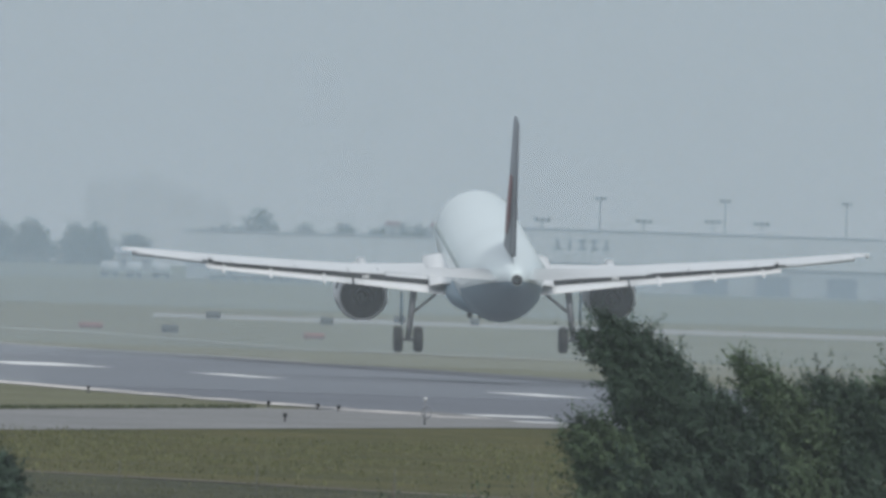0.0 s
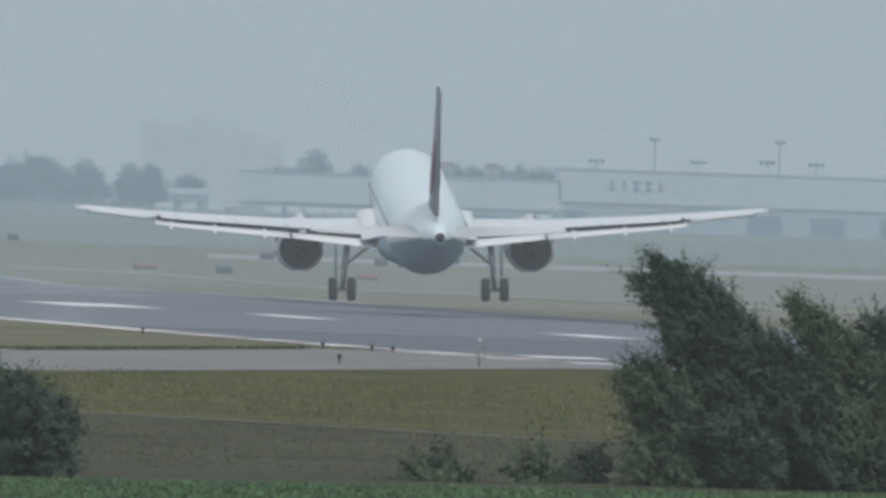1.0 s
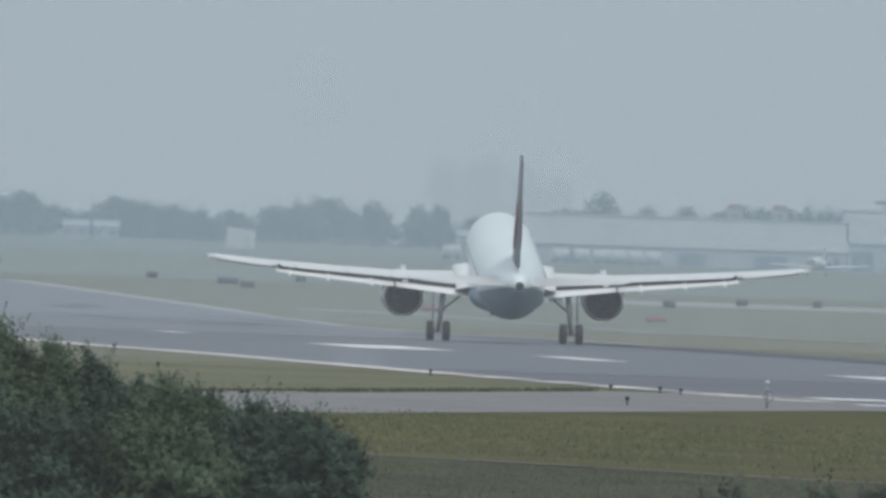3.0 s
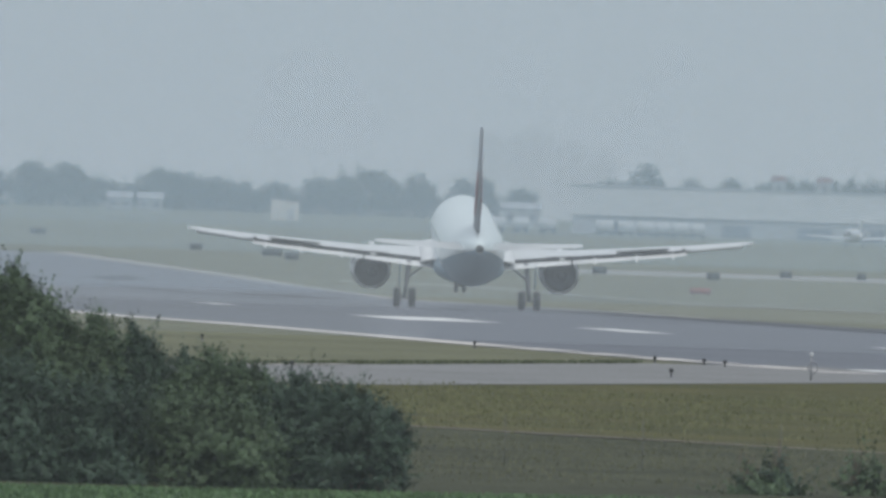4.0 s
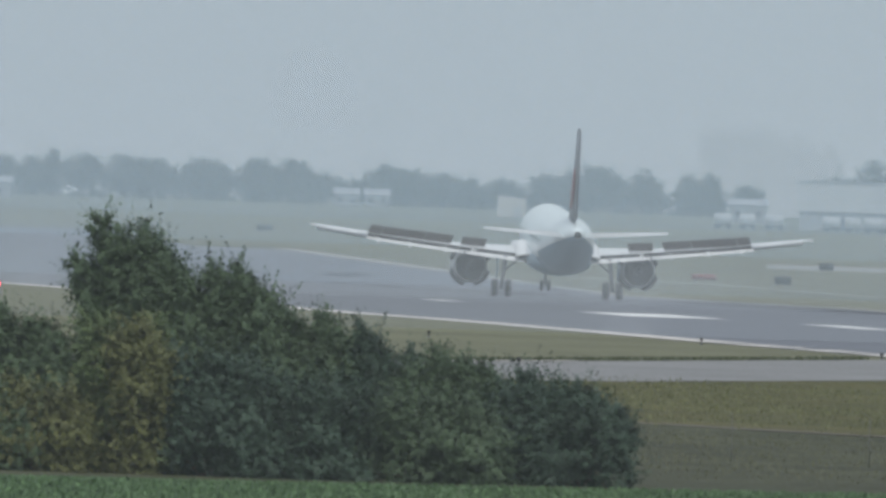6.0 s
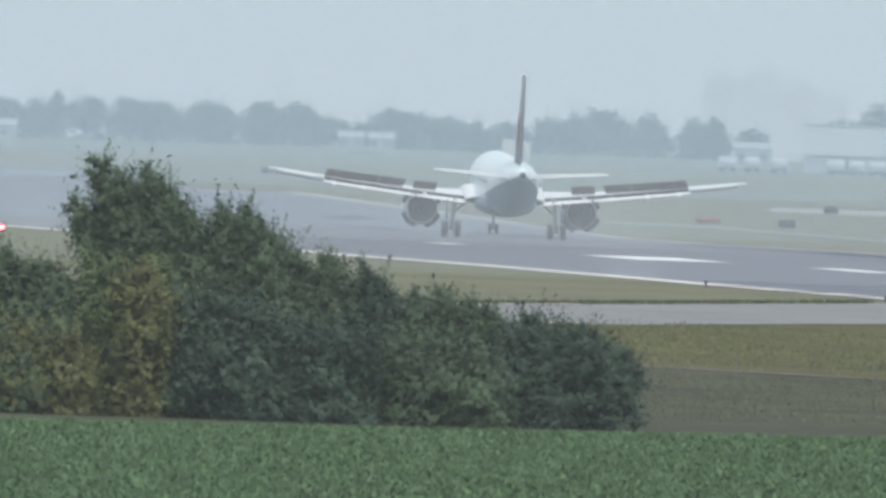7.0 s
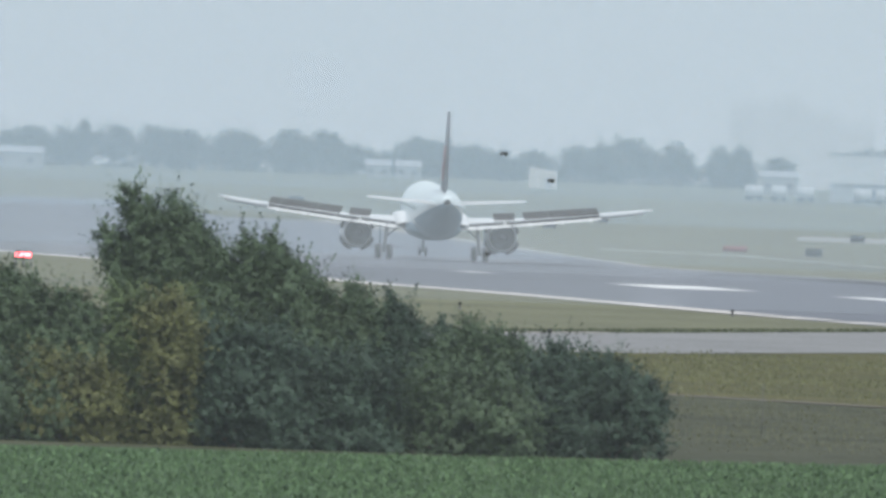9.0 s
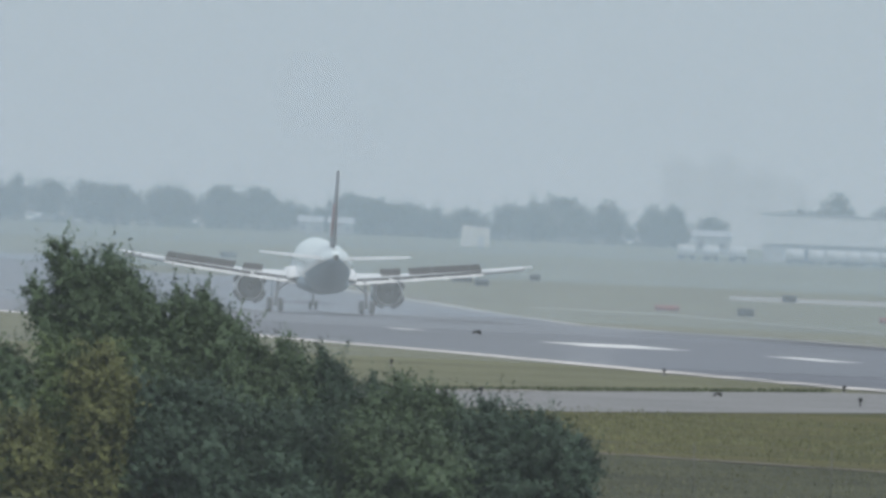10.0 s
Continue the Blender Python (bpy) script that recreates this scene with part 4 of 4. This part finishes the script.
# ---- what moves ----
def motions():
    rows = []
    for t, z, pitch, bank in ((0, 1.36, 5.7, -1.4), (.5, .99, 5.9, -1.7), (1, .65, 6.2, -1.6), (1.5, .35, 6.3, -1.7), (2, .15, 6.3, -1.6),
                              (2.5, .0, 6.3, -.6), (3, 0, 5.8, -.4), (3.2, 0, 5.5, -.5), (4.3, 0, 3.8, -.2), (4.5, 0, 3.7, -.2), (5, 0, 3.3, -.1), (5.5, 0, 2.6, 0),
                              (6, 0, 2.0, 0), (6.5, 0, 1.6, 0), (7.3, 0, 1.3, 0), (8, 0, 1.3, 0), (9, 0, 1.2, 0), (10, 0, 1.1, 0)):
        z += 0.3 * min(1, max(0, (4.5 - t) / 2.0))
        d = 798.6 + 64.82 * t - 0.1096 * t * t
        rows.append((t, pose(RW0 + RWS * d, d, z + ground_z(d) + 0.03, pitch, bank, 2.3 + 2.2 * min(1, max(0, (t - 4.4) / 1.2)))))
    walk(airliner, rows)
    wet_rows = []
    for k in range(21):
        t = k * 0.5
        d = 798.6 + 64.82 * t - 0.1096 * t * t
        wet_rows.append((t, pose(RW0 + RWS * d, d, ground_z(d) - 5.5 * min(1, max(0, (5.6 - t) / 2.2)), 0, 0, 3)))
    walk(spray, wet_rows)
    for ob, home, s, k in moving_parts["spoilers"]:
        start, half = (3.8, 4.3) if k == 2 else (4.55, 5.0)
        mid, up = (Matrix.Rotation(radians(-s * a), 4, "X") for a in (30, 48))
        down = home @ Matrix.Rotation(radians(s * 11), 4, "X")
        walk(ob, [(0, down), (start, down), (half, home @ mid), (half + .2, home @ mid), (5.5, home @ up), (10, home @ up)])
    for ob, home in moving_parts["doors"]:
        up = home @ Matrix.Rotation(radians(-20), 4, "X")
        walk(ob, [(0, home), (5.0, home), (5.8, up), (10, up)])
    for ob, s in moving_parts["legs"]:
        x = 3.8 * s
        walk(ob, [(0, pose(x, 0, -0.3)), (2.5, pose(x, 0, -0.3)), (4.5, pose(x, 0, 0)), (10, pose(x, 0, 0))])
    for i, crown in enumerate(SWAYING):
        walk(crown, [(0.5 * k, pose(0, 0, 0, 0, 0.7 * math.sin(1.9 * k + i * 1.3) - 0.4, 0)) for k in range(21)])
    walk(second_jet, [(0, pose(49.5, 2710, ground_z(2710), 0, 0, 8)), (4.3, pose(44.0, 2690, ground_z(2690), 0, 0, 8)), (10, pose(38, 2665, ground_z(2665), 0, 0, 8))])
    tracks = [
        ((0, -14, 1.0), (5.6, -10.5, 1.6), (6.2, -8.72, 2.45), (7.3, -7.99, 3.29), (7.5, -7.7, 3.3), (7.8, -7.06, 3.18), (8.0, -6.41, 3.14), (8.2, -5.81, 3.22), (8.5, -4.8, 3.43), (8.8, -4.0, 3.74), (9.0, -3.72, 3.77), (9.2, -3.6, 3.71), (9.5, -3.39, 3.43), (9.8, -3.27, 2.85), (10, -3.2, 2.4)),
        ((0, -15, 1.0), (5.6, -11, 1.5), (6.2, -9.6, 2.0), (7.3, -7.47, 3.23), (7.5, -7.07, 3.23), (7.8, -6.32, 3.3), (8.0, -5.73, 3.34), (8.2, -5.2, 3.44), (8.5, -4.52, 3.64), (8.8, -3.82, 3.54), (9.0, -3.17, 3.48), (9.2, -2.63, 3.22), (9.5, -1.72, 2.78), (9.8, -0.83, 2.15), (10, -0.4, 1.8)),
        ((0, -16, 1.0), (5.6, -12, 1.4), (6.2, -10, 1.9), (7.3, -7.87, 3.18), (7.5, -7.49, 3.07), (8.0, -6.58, 2.86), (8.2, -6.15, 2.84), (8.5, -5.32, 2.87), (9.0, -3.87, 2.61), (9.2, -3.43, 2.39), (9.5, -2.71, 1.82), (10, -2.2, 1.2))]
    for (ob, wings), rows in zip(flock, tracks):
        # the tracks are for 200 m, the flock flies at 300 m
        walk(ob, [(t, pose(x * 1.5, 300, 3 + (z - 3) * 1.5, 8, 0, -65 - 4 * i)) for i, (t, x, z) in enumerate(rows)])
        for w, s in wings:
            walk(w, [(i * 0.1, pose(s * .02, 0, .012, 0, -s * (45 if i % 2 else -25), 0)) for i in range(101)])


motions()
